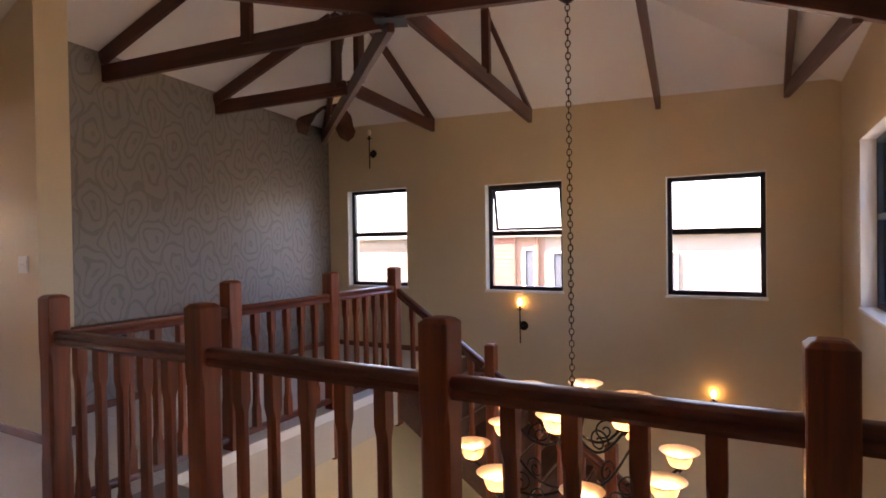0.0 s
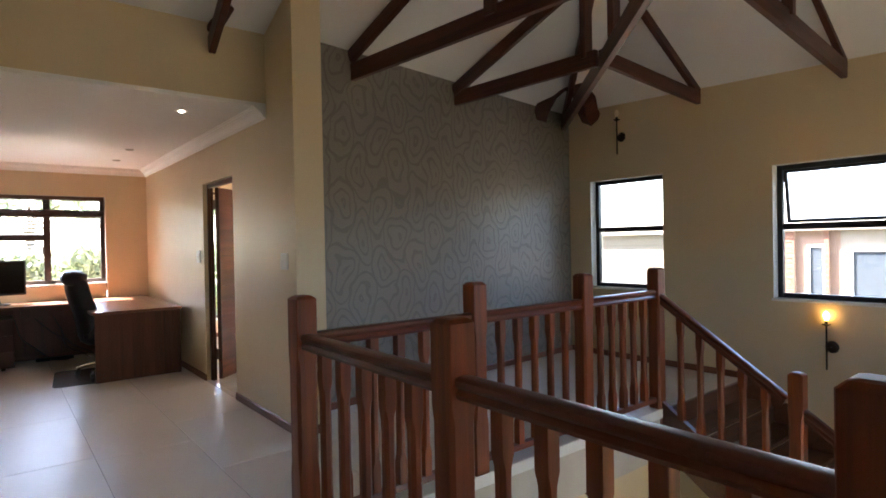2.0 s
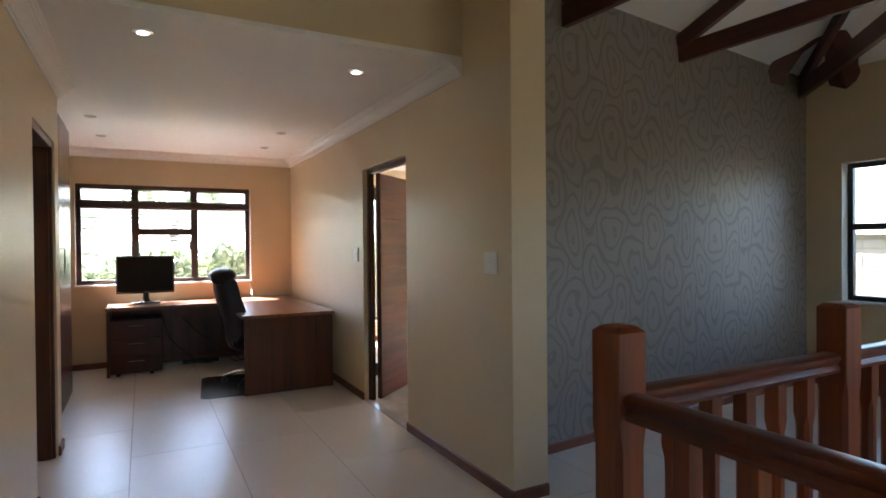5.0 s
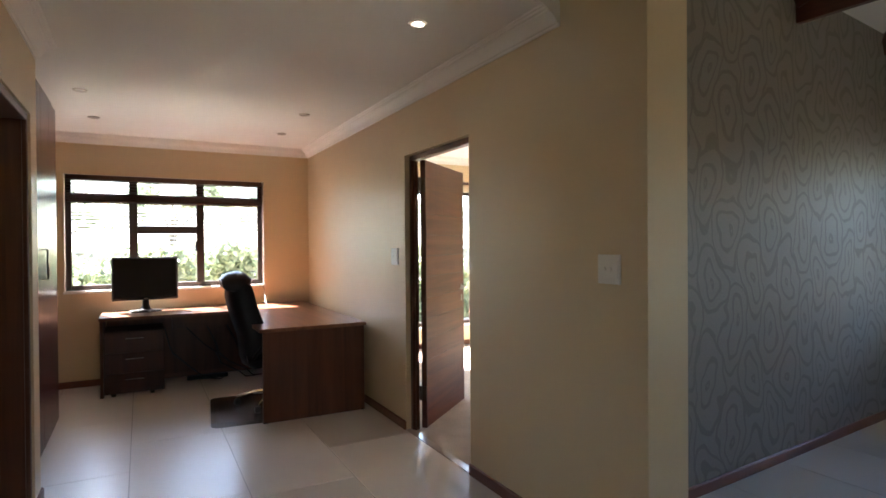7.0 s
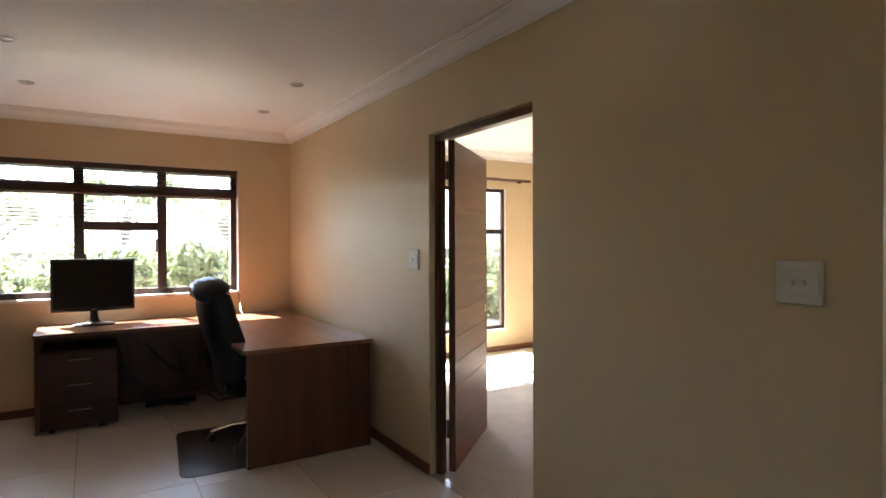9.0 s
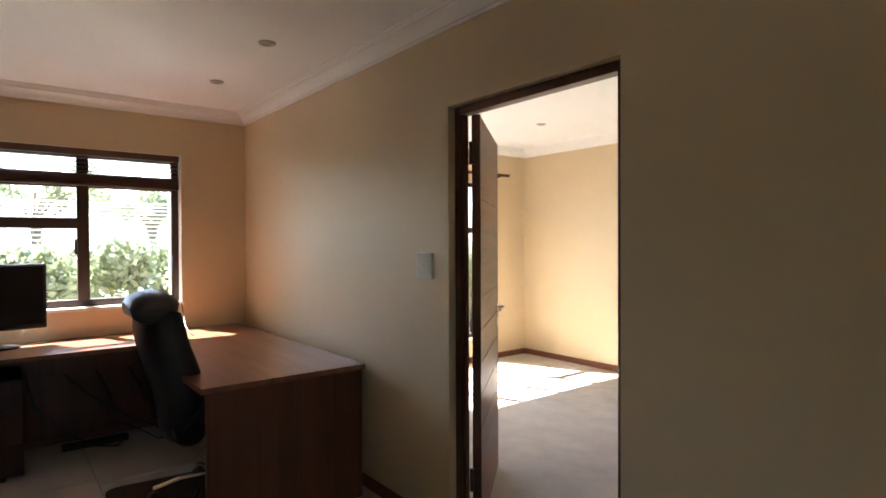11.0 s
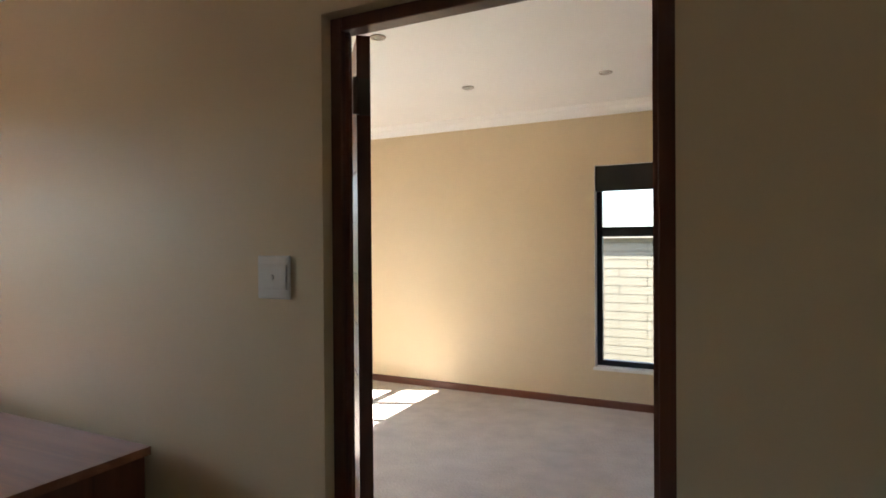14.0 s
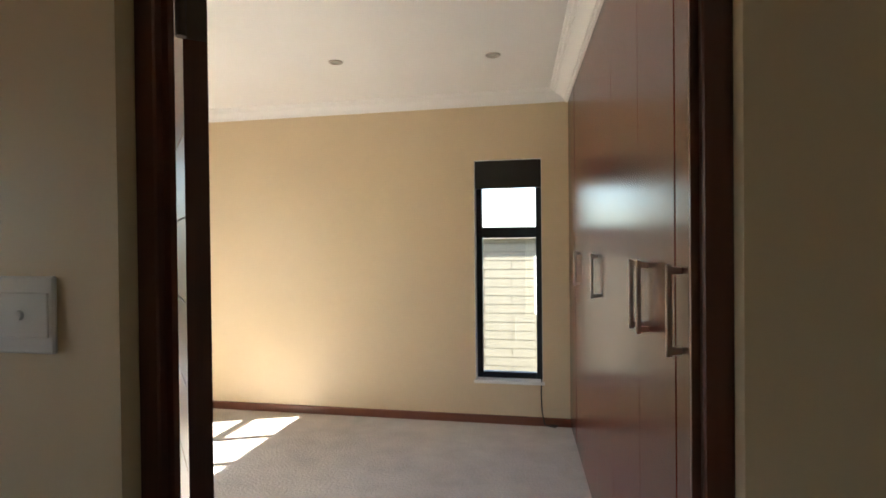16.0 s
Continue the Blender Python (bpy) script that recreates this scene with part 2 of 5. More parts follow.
def wallpaper_material():
    """Taupe paper with meandering nested loops in a lighter satin line."""
    m = bpy.data.materials.new("wallpaper")
    m.use_nodes = True
    n, l = m.node_tree.nodes, m.node_tree.links
    b = n["Principled BSDF"]
    tc = n.new("ShaderNodeTexCoord")

    def vmath(op, a, b=None, c=None):
        v = n.new("ShaderNodeVectorMath")
        v.operation = op
        for i, x in enumerate((a, b, c)):
            if x is None:
                continue
            if isinstance(x, tuple):
                v.inputs[i].default_value = x
            else:
                l.new(x, v.inputs[i])
        return v.outputs["Value" if op == "LENGTH" else "Vector"]

    def fmath(op, a, b=0.0):
        v = n.new("ShaderNodeMath")
        v.operation = op
        for i, x in enumerate((a, b)):
            if isinstance(x, float):
                v.inputs[i].default_value = x
            else:
                l.new(x, v.inputs[i])
        return v.outputs[0]

    warp = n.new("ShaderNodeTexNoise")
    warp.inputs["Scale"].default_value, warp.inputs["Detail"].default_value = 2.6, 2.2
    l.new(tc.outputs["Object"], warp.inputs["Vector"])
    p = vmath("MULTIPLY_ADD", warp.outputs["Color"], (0.0, 0.34, 0.42), tc.outputs["Object"])
    fields = []
    for off in ((0.0, 0.1, 0.2), (0.0, 0.6, 0.7)):
        q = vmath("MULTIPLY_ADD", p, (0.0, 1 / 0.42, 1 / 0.60), off)
        q = vmath("ADD", vmath("FRACTION", q), (0.0, -0.5, -0.5))
        fields.append(vmath("LENGTH", vmath("MULTIPLY", q, (0.0, 2.5, 1.75))))
    near = fmath("MINIMUM", fields[0], fields[1])
    s = n.new("ShaderNodeMath")
    s.operation = "SINE"
    l.new(fmath("MULTIPLY", near, 19.0), s.inputs[0])
    cr = n.new("ShaderNodeValToRGB")
    cr.color_ramp.elements[0].position, cr.color_ramp.elements[0].color = 0.50, (0, 0, 0, 1)
    cr.color_ramp.elements[1].position, cr.color_ramp.elements[1].color = 0.80, (1, 1, 1, 1)
    l.new(s.outputs[0], cr.inputs["Fac"])
    mix = n.new("ShaderNodeMix")
    mix.data_type = "RGBA"
    mix.inputs["A"].default_value = (0.29, 0.256, 0.222, 1)
    mix.inputs["B"].default_value = (0.232, 0.205, 0.178, 1)
    l.new(cr.outputs["Color"], mix.inputs["Factor"])
    fine = n.new("ShaderNodeTexNoise")
    fine.inputs["Scale"].default_value = 90
    l.new(tc.outputs["Object"], fine.inputs["Vector"])
    mm = n.new("ShaderNodeMix")
    mm.data_type, mm.blend_type = "RGBA", "MULTIPLY"
    mm.inputs["Factor"].default_value = 0.35
    l.new(mix.outputs["Result"], mm.inputs["A"])
    l.new(fine.outputs["Fac"], mm.inputs["B"])
    l.new(mm.outputs["Result"], b.inputs["Base Color"])
    ro = n.new("ShaderNodeMapRange")
    ro.inputs["To Min"].default_value, ro.inputs["To Max"].default_value = 0.55, 0.66
    l.new(cr.outputs["Color"], ro.inputs["Value"])
    l.new(ro.outputs[0], b.inputs["Roughness"])
    bp = n.new("ShaderNodeBump")
    bp.inputs["Strength"].default_value, bp.inputs["Distance"].default_value = 0.5, 0.002
    l.new(cr.outputs["Color"], bp.inputs["Height"])
    l.new(bp.outputs[0], b.inputs["Normal"])
    return m


M_PAPER = wallpaper_material()


# ---- mesh helpers ----
def part(name, bm, mat, parent=None, label="", smooth=False):
    """Links a bmesh as one mesh object under a thing or a part."""
    me = bpy.data.meshes.new(name)
    bm.to_mesh(me)
    bm.free()
    if mat:
        me.materials.append(mat)
    if smooth:
        me.polygons.foreach_set("use_smooth", [True] * len(me.polygons))
        me.set_sharp_from_angle(angle=radians(40))
    ob = new(name, me)
    if parent:
        ob.parent = parent
    if label:
        tagged(ob, label)
    return ob


def thing(name, m=None, label="", category="", group="", kind=""):
    ob = new(name)
    ob.empty_display_size = 0.1
    if m is not None:
        ob.matrix_world = m
    return tagged(ob, label, category, group, kind)


def quad_box(bm, x0, x1, y0, y1, z0, z1, bevel=0.0):
    """An axis-aligned block, its edges taken off by bevel."""
    vs = [bm.verts.new(p) for p in ((x0, y0, z0), (x1, y0, z0), (x1, y1, z0), (x0, y1, z0), (x0, y0, z1), (x1, y0, z1), (x1, y1, z1), (x0, y1, z1))]
    fs = [bm.faces.new([vs[i] for i in f]) for f in ((3, 2, 1, 0), (4, 5, 6, 7), (0, 1, 5, 4), (1, 2, 6, 5), (2, 3, 7, 6), (3, 0, 4, 7))]
    if bevel:
        es = {e for f in fs for e in f.edges}
        bmesh.ops.bevel(bm, geom=list(es), offset=bevel, segments=1, affect="EDGES")
    return bm


def block(x0, x1, y0, y1, z0, z1, bevel=0.0):
    return quad_box(bmesh.new(), x0, x1, y0, y1, z0, z1, bevel)


def beam_bm(a, b, w, h, bevel=0.004, bm=None):
    """A squared timber from a to b, w wide and h high."""
    bm = bm or bmesh.new()
    a, b = Vector(a), Vector(b)
    d = (b - a).normalized()
    side = d.cross(Vector((0, 0, 1)))
    side = side.normalized() if side.length > 1e-4 else Vector((1, 0, 0))
    up = side.cross(d)
    start = len(bm.verts)
    quad_box(bm, 0, (b - a).length, -w / 2, w / 2, -h / 2, h / 2, bevel)
    bm.verts.ensure_lookup_table()
    m = Matrix((d, -side, up)).transposed().to_4x4()
    for v in bm.verts[start:]:
        v.co = a + m @ v.co
    return bm


def lathe(profile, seg=20, bm=None, at=(0, 0, 0)):
    """A turned body: (radius, height) pairs round the z axis."""
    bm = bm or bmesh.new()
    rings = []
    for r, z in profile:
        rings.append([bm.verts.new((at[0] + r * math.cos(2 * math.pi * i / seg), at[1] + r * math.sin(2 * math.pi * i / seg), at[2] + z)) for i in range(seg)])
    for a, b in zip(rings, rings[1:]):
        for i in range(seg):
            bm.faces.new((a[i], a[(i + 1) % seg], b[(i + 1) % seg], b[i]))
    if profile[0][0] > 1e-5:
        bm.faces.new(list(reversed(rings[0])))
    if profile[-1][0] > 1e-5:
        bm.faces.new(rings[-1])
    bmesh.ops.remove_doubles(bm, verts=[v for r in (rings[0], rings[-1]) for v in r], dist=1e-5)
    return bm


def tube(points, r, seg=8, bm=None, closed=False):
    """A round bar through points."""
    bm = bm or bmesh.new()
    ps = [Vector(p) for p in points]
    n = len(ps)
    rings = []
    last = None
    for i, p in enumerate(ps):
        if closed:
            d = (ps[(i + 1) % n] - ps[i - 1]).normalized()
        else:
            d = (ps[min(i + 1, n - 1)] - ps[max(i - 1, 0)]).normalized()
        ref = last if last is not None and abs(last.dot(d)) < 0.95 else (Vector((0, 0, 1)) if abs(d.z) < 0.9 else Vector((1, 0, 0)))
        u = (ref - d * ref.dot(d)).normalized()
        last = u
        v = d.cross(u)
        rings.append([bm.verts.new(p + r * (math.cos(2 * math.pi * k / seg) * u + math.sin(2 * math.pi * k / seg) * v)) for k in range(seg)])
    pairs = list(zip(rings, rings[1:])) + ([(rings[-1], rings[0])] if closed else [])
    for a, b in pairs:
        for k in range(seg):
            bm.faces.new((a[k], a[(k + 1) % seg], b[(k + 1) % seg], b[k]))
    if not closed:
        bm.faces.new(list(reversed(rings[0])))
        bm.faces.new(rings[-1])
    return bm


def sweep_x(profile, length, bm=None):
    """A moulding: the (y, z) profile drawn along x from 0 to length."""
    bm = bm or bmesh.new()
    a = [bm.verts.new((0, y, z)) for y, z in profile]
    b = [bm.verts.new((length, y, z)) for y, z in profile]
    n = len(profile)
    for i in range(n):
        bm.faces.new((a[i], a[(i + 1) % n], b[(i + 1) % n], b[i]))
    bm.faces.new(list(reversed(a)))
    bm.faces.new(b)
    bmesh.ops.recalc_face_normals(bm, faces=bm.faces)
    return bm


def wall(name, axis, face, back, u0, u1, z0, z1, openings=(), mat=None, label=""):
    """A wall with thickness from face to back across axis 'x' or 'y'; openings (u0, u1, z0, z1) go right through."""
    bm = bmesh.new()
    us = sorted({u0, u1, *[v for o in openings for v in o[:2]]})
    zs = sorted({z0, z1, *[v for o in openings for v in o[2:]]})
    put = (lambda u, w, z: (w, u, z)) if axis == "x" else (lambda u, w, z: (u, w, z))
    hole = lambda u, z: any(o[0] < u < o[1] and o[2] < z < o[3] for o in openings)  # noqa: E731
    cache = {}

    def vert(u, w, z):
        key = (round(u, 5), round(w, 5), round(z, 5))
        if key not in cache:
            cache[key] = bm.verts.new(put(u, w, z))
        return cache[key]

    for ua, ub in zip(us, us[1:]):
        for za, zb in zip(zs, zs[1:]):
            if hole((ua + ub) / 2, (za + zb) / 2):
                continue
            for w in (face, back):
                bm.faces.new([vert(ua, w, za), vert(ub, w, za), vert(ub, w, zb), vert(ua, w, zb)])
    rects = [(u0, u1, z0, z1), *openings]
    for a, b, c, d in rects:
        loop = [(u, c) for u in us if a <= u <= b] + [(b, z) for z in zs if c < z <= d] + [(u, d) for u in reversed(us) if a <= u < b] + [(a, z) for z in reversed(zs) if c < z < d]
        for p, q in zip(loop, loop[1:] + loop[:1]):
            if (p[1] == q[1] == z0 and (a, b, c, d) != rects[0]):
                continue
            bm.faces.new([vert(p[0], face, p[1]), vert(q[0], face, q[1]), vert(q[0], back, q[1]), vert(p[0], back, p[1])])
    bmesh.ops.recalc_face_normals(bm, faces=bm.faces)
    return tagged(part(name, bm, mat or M_WALL), label or "plain plastered wall painted warm beige", "wall", kind="structure")


def flat(name, pts, thick, mat, label="", category="ceiling"):
    """A flat plate on a polygon of 3D points, thickened upwards."""
    bm = bmesh.new()
    lo = [bm.verts.new(p) for p in pts]
    hi = [bm.verts.new((p[0], p[1], p[2] + thick)) for p in pts]
    n = len(pts)
    bm.faces.new(lo)
    bm.faces.new(list(reversed(hi)))
    for i in range(n):
        bm.faces.new((lo[i], hi[i], hi[(i + 1) % n], lo[(i + 1) % n]))
    bmesh.ops.recalc_face_normals(bm, faces=bm.faces)
    return tagged(part(name, bm, mat), label, category, kind="structure")


# ---- plan ----
X_STUB, X_BULK, X_PAPER, X_OFF, X_BEDW, X_EAST = -3.985, -4.50, -4.77, -9.05, -9.20, 1.19
Y_SW, Y_NORTH, Y_BED, Y_SOUTH = 3.49, 7.55, 7.10, 1.24
Z_CEIL, Z_BED = 2.51, 2.575
X_BAL, Y_BAL = -2.67, 2.93
X_RET = -6.20
T = 0.23
P_SLOPE, P_FOOT = 0.08, -4.43


def x_paper(y):
    """The wallpapered wall runs a few degrees off the other walls."""
    return P_FOOT - P_SLOPE * (y - Y_SW - T)


def askew(ob):
    """Turns a piece modelled square at x = 0, y from 0, into the line of the wallpapered wall."""
    ob.matrix_world = pose(P_FOOT, Y_SW + T, 0, 0, 0, math.degrees(math.atan(P_SLOPE)))
    return ob



# ---- large structure ----
NORTH_WINDOWS = ((-4.42, -3.455, 0.826, 2.12, None), (-2.34, -1.39, 0.815, 2.08, 1), (-0.302, 0.597, 0.815, 2.036, None))
wall("wall_north", "y", Y_NORTH, Y_NORTH + T, X_PAPER - T, X_EAST + T, -3.0, 4.4,
     [w[:4] for w in NORTH_WINDOWS])
# the low opening and the one near y 0.7 are unseen, added for light
wall("wall_east", "x", X_EAST, X_EAST + T, -0.6, Y_NORTH, -3.0, 4.4, [(5.35, 6.58, 0.86, 2.12), (3.3, 6.9, -2.6, -0.6), (0.3, 1.1, 0.86, 2.12)])
L_PAPER = (Y_NORTH - Y_SW - T) * math.hypot(1, P_SLOPE)
askew(wall("wall_wallpaper", "x", -0.004, -0.5, 0.0, L_PAPER, -3.0, 3.7))
wall("wall_corridor_north", "y", Y_SW, Y_SW + 0.085, X_BEDW - T, -5.0, -0.3, 3.6, [(-6.287, -5.347, -0.014, 2.06)])
wall("wall_corridor_end", "y", Y_SW, Y_SW + T, -5.0, X_STUB, -0.3, 3.6)
# unseen outer depth added so the window head cuts the sun on the desk
wall("wall_office_west", "x", X_OFF, X_OFF - 0.44, -0.2, Y_SW, -0.3, 2.9, [(1.075, 2.98, 0.95, 2.118)])
# kept thin so the sun patch reaches further across the carpet
wall("wall_bedroom_west", "x", X_BEDW, X_BEDW - 0.12, Y_SW + 0.001, Y_BED, -0.3, 2.9, [(4.27, 6.39, 0.285, 2.12)])
wall("wall_bedroom_north", "y", Y_BED, Y_BED + T, X_BEDW - T, X_PAPER - T, -0.3, 2.9, [(-6.235, -5.71, 0.335, 2.065)])
wall("wall_corridor_south", "y", Y_SOUTH, Y_SOUTH - T, X_RET, X_BULK, -0.3, 2.9, [(-6.02, -5.17, -0.014, 2.09)])
wall("wall_office_south", "y", 0.42, 0.42 - T, X_OFF - T, X_RET, -0.3, 2.9)
wall("wall_office_return", "x", X_RET, X_RET + 0.12, 0.42 - T, Y_SOUTH - T, -0.3, 2.9)
wall("wall_landing_south", "y", -0.35, -0.35 - T, X_BULK - T, X_EAST + T, -3.0, 4.4)
wall("wall_landing_return", "y", Y_SOUTH, Y_SOUTH - T, X_BULK, -3.7, -0.3, 4.4)
wall("wall_landing_west", "x", -3.7, -3.7 - T, -0.35, Y_SOUTH - T, -0.3, 4.4)
# its window opening is unseen, cut to let daylight into the side room
wall("wall_side_room_south", "y", -0.9, -0.9 - T, X_RET, -3.7, -0.3, 2.9, [(-4.55, -3.95, 1.0, 2.0)])
wall("wall_side_room_west", "x", X_RET + 0.12, X_RET, -0.9, 0.42 - T, -0.3, 2.9)
wall("bulkhead", "x", X_BULK, X_BULK - 0.15, Y_SOUTH - T, Y_SW, Z_CEIL + 0.03, 3.6, label="plastered bulkhead above the corridor opening painted beige")
tagged(askew(part("wallpaper", block(-0.003, 0.0, 0.0, L_PAPER - 0.001, 0.0, 3.5), M_PAPER)),
       "taupe wallpaper with a pattern of looping lines on the stairwell wall", "wallpaper", kind="structure")

# floors: slabs and the ground floor below the stairwell
tagged(part("floor_slab", block(X_OFF - T, X_EAST, -1.1, Y_BAL + 0.06, -0.40, -0.012), M_SOFFIT), "concrete floor slab of the upper storey", "floor", kind="structure")
tagged(part("landing_slab", block(X_PAPER, X_BAL + 0.05, Y_BAL + 0.06, Y_NORTH, -0.40, -0.012), M_SOFFIT), "edge of the landing slab, plastered pale", "floor", kind="structure")
tagged(part("bedroom_slab", block(X_BEDW - T, X_PAPER - T, Y_BAL + 0.06, Y_BED + T, -0.40, -0.012), M_SOFFIT), "concrete floor slab of the bedroom", "floor", kind="structure")
tagged(part("slab_edge_trim", block(X_BAL + 0.05, X_BAL + 0.058, Y_BAL + 0.06, 6.05, -0.075, 0.0, 0.002), M_REVEAL), "white trim on the landing's edge", "trim", kind="structure")
tagged(part("slab_edge_trim", block(X_BAL + 0.05, X_EAST, Y_BAL + 0.06, Y_BAL + 0.068, -0.075, 0.0, 0.002), M_REVEAL), "white trim on the landing's edge", "trim", kind="structure")
tagged(part("wall_below_landing", block(X_BAL - 0.35, X_BAL - 0.15, Y_BAL - 0.1, Y_NORTH, -3.0, -0.4), M_WALL), "plain beige wall below the landing", "wall", kind="structure")
tagged(part("wall_below_rail", block(X_BAL - 0.15, X_EAST, Y_BAL - 0.35, Y_BAL - 0.15, -3.0, -0.4), M_WALL), "plain beige wall below the upper rail", "wall", kind="structure")
tagged(part("ground_floor", block(X_PAPER, X_EAST, Y_BAL - 0.2, Y_NORTH, -3.1, -3.0), M_TILE), "beige tiled floor of the storey below", "floor", kind="structure")
tagged(part("bedroom_carpet", block(X_BEDW, X_PAPER - T, Y_SW + 0.05, Y_BED, -0.012, 0.0), M_CARPET), "short-pile greige carpet in the bedroom", "carpet", kind="structure")

# ceilings
flat("ceiling_corridor", [(X_OFF - T, -1.1, Z_CEIL), (X_BULK - 0.002, -1.1, Z_CEIL), (X_BULK - 0.002, Y_SW, Z_CEIL), (X_OFF - T, Y_SW, Z_CEIL)], 0.08, M_CEIL, "flat white painted ceiling of the corridor and study")
flat("ceiling_bedroom", [(X_BEDW - T, Y_SW + 0.085, Z_BED), (X_PAPER - T, Y_SW + 0.085, Z_BED), (X_PAPER - T, Y_BED + T, Z_BED), (X_BEDW - T, Y_BED + T, Z_BED)], 0.08, M_CEIL, "flat white painted ceiling of the bedroom")
SLOPE = 0.40
Z_EAVE = 2.83
RIDGE_X = (X_PAPER + X_EAST) / 2
Z_W = 2.98
RISE = RIDGE_X - X_PAPER
Z_RIDGE = Z_W + RISE * SLOPE
RIDGE_Y = Y_NORTH - (Z_RIDGE - Z_EAVE) / 0.60
e = 0.25
flat("ceiling_slope_west", [(X_PAPER - e, Y_NORTH + e, Z_W - e * SLOPE), (X_PAPER - e, -0.6, Z_W - e * SLOPE), (RIDGE_X, -0.6, Z_RIDGE), (RIDGE_X, RIDGE_Y, Z_RIDGE)], 0.1, M_CEIL, "white plastered sloping ceiling under the roof")
flat("ceiling_slope_north", [(X_PAPER - e, Y_NORTH + e, Z_W - e * SLOPE), (RIDGE_X, RIDGE_Y, Z_RIDGE), (X_EAST + e, Y_NORTH + e, Z_EAVE - 0.16)], 0.1, M_CEIL, "white plastered sloping ceiling under the roof hip")
flat("ceiling_slope_east", [(X_EAST + e, Y_NORTH + e, Z_EAVE - 0.16), (RIDGE_X, RIDGE_Y, Z_RIDGE), (RIDGE_X, -0.6, Z_RIDGE), (X_EAST + e, -0.6, Z_W - e * SLOPE)], 0.1, M_CEIL, "white plastered sloping ceiling under the roof")


# ---- windows ----
def window(name, m, w, h, cells, mat, label, depth=0.05, bar=0.045, open_cell=None, edge=None):
    """Stands in an opening w wide and h high; local x along the wall, y out, z up. cells: (x0, x1, z0, z1) of each pane."""
    t = thing(name, m, label, "window", kind="structure")
    fr = bmesh.new()
    e = edge or bar
    quad_box(fr, 0, e, 0, depth, 0, h, 0.003)
    quad_box(fr, w - e, w, 0, depth, 0, h, 0.003)
    quad_box(fr, e, w - e, 0, depth, 0, e, 0.003)
    quad_box(fr, e, w - e, 0, depth, h - e, h, 0.003)
    part("window_frame", fr, mat, t)
    seen = set()
    for x0, x1, z0, z1 in cells:
        if x1 < w - 1e-3 and ("v", x1) not in seen:
            seen.add(("v", x1))
            part("mullion", block(x1 - bar / 2, x1 + bar / 2, 0.002, depth - 0.002, e, h - e, 0.003), mat, t)
        if z1 < h - 1e-3:
            a = e if x0 < 1e-3 else x0 + bar / 2
            b = w - e if x1 > w - 1e-3 else x1 - bar / 2
            part("transom", block(a, b, 0.001, depth - 0.001, z1 - bar / 2, z1 + bar / 2, 0.003), mat, t)
    for i, (x0, x1, z0, z1) in enumerate(cells):
        a, b = (e if x0 < 1e-3 else x0 + bar / 2), (w - e if x1 > w - 1e-3 else x1 - bar / 2)
        c, d = (e if z0 < 1e-3 else z0 + bar / 2), (h - e if z1 > h - 1e-3 else z1 - bar / 2)
        if open_cell == i:
            s = thing("sash", None, "top-hung sash pushed open outwards")
            s.parent = t
            s.matrix_basis = pose(0, depth * 0.6, d, 9, 0, 0)
            q = bmesh.new()
            quad_box(q, a, b, 0, 0.03, -0.03, 0, 0.002)
            quad_box(q, a, b, 0, 0.03, c - d, c - d + 0.03, 0.002)
            quad_box(q, a, a + 0.03, 0, 0.03, c - d + 0.03, -0.03, 0.002)
            quad_box(q, b - 0.03, b, 0, 0.03, c - d + 0.03, -0.03, 0.002)
            part("sash_frame", q, mat, s)
            g = part("pane", block(a + 0.03, b - 0.03, 0.012, 0.016, c - d + 0.03, -0.03), M_GLASS, s)
        else:
            g = part("pane", block(a, b, depth * 0.5, depth * 0.5 + 0.004, c, d), M_GLASS, t)
        g.visible_shadow = False
    return t


def sill(name, m, w, label="narrow plastered window sill painted off-white"):
    return tagged(part(name, quad_box(bmesh.new(), -0.015, w + 0.015, -0.012, 0.12, -0.018, 0.004, 0.004), M_WHITE), label, "sill", kind="structure")


def liner(m, w, h, depth=0.10, base=True):
    """White-painted reveals round an opening: thin plaster linings on its sides, head and sill. Local x along the wall, y outwards."""
    t = thing("window_reveal", m, "white painted plaster reveal round a window", "reveal", kind="structure")
    part("side", block(0.0, 0.004, 0.001, depth, 0.004, h - 0.004), M_REVEAL, t)
    part("side", block(w - 0.004, w, 0.001, depth, 0.004, h - 0.004), M_REVEAL, t)
    part("head", block(0.0, w, 0.001, depth, h - 0.004, h), M_REVEAL, t)
    part("sill", block(-0.012, w + 0.012, -0.014, 0.0, -0.022, 0.004, 0.003), M_REVEAL, t)
    part("sill_top", block(0.0, w, 0.0, depth, 0.0, 0.004), M_REVEAL, t)


for i, (x0, x1, z0, z1, op) in enumerate(NORTH_WINDOWS):
    w, h = x1 - x0, z1 - z0
    mid = h * 0.537
    window(f"window_{i + 1}", pose(x0, Y_NORTH + 0.10, z0), w, h, [(0, w, 0, mid), (0, w, mid, h)], M_ALU,
           ("dark bronze aluminium window with its top sash tilted open" if op else "dark bronze aluminium window of two stacked panes"), bar=0.06, open_cell=op, edge=0.05)
    liner(pose(x0, Y_NORTH, z0), w, h)
    portal(f"sky_portal_{i + 1}", (x0 + x1) / 2, Y_NORTH + 0.20, (z0 + z1) / 2, w, h, 0)
window("window_4", pose(X_EAST + 0.10, 6.58, 0.86, 0, 0, -90), 1.23, 1.26, [(0, 1.23, 0, 0.675), (0, 1.23, 0.675, 1.26)], M_ALU, "dark bronze aluminium window of two stacked panes")
portal("sky_portal_4", X_EAST + 0.20, 5.965, 1.49, 1.23, 1.26, -90)
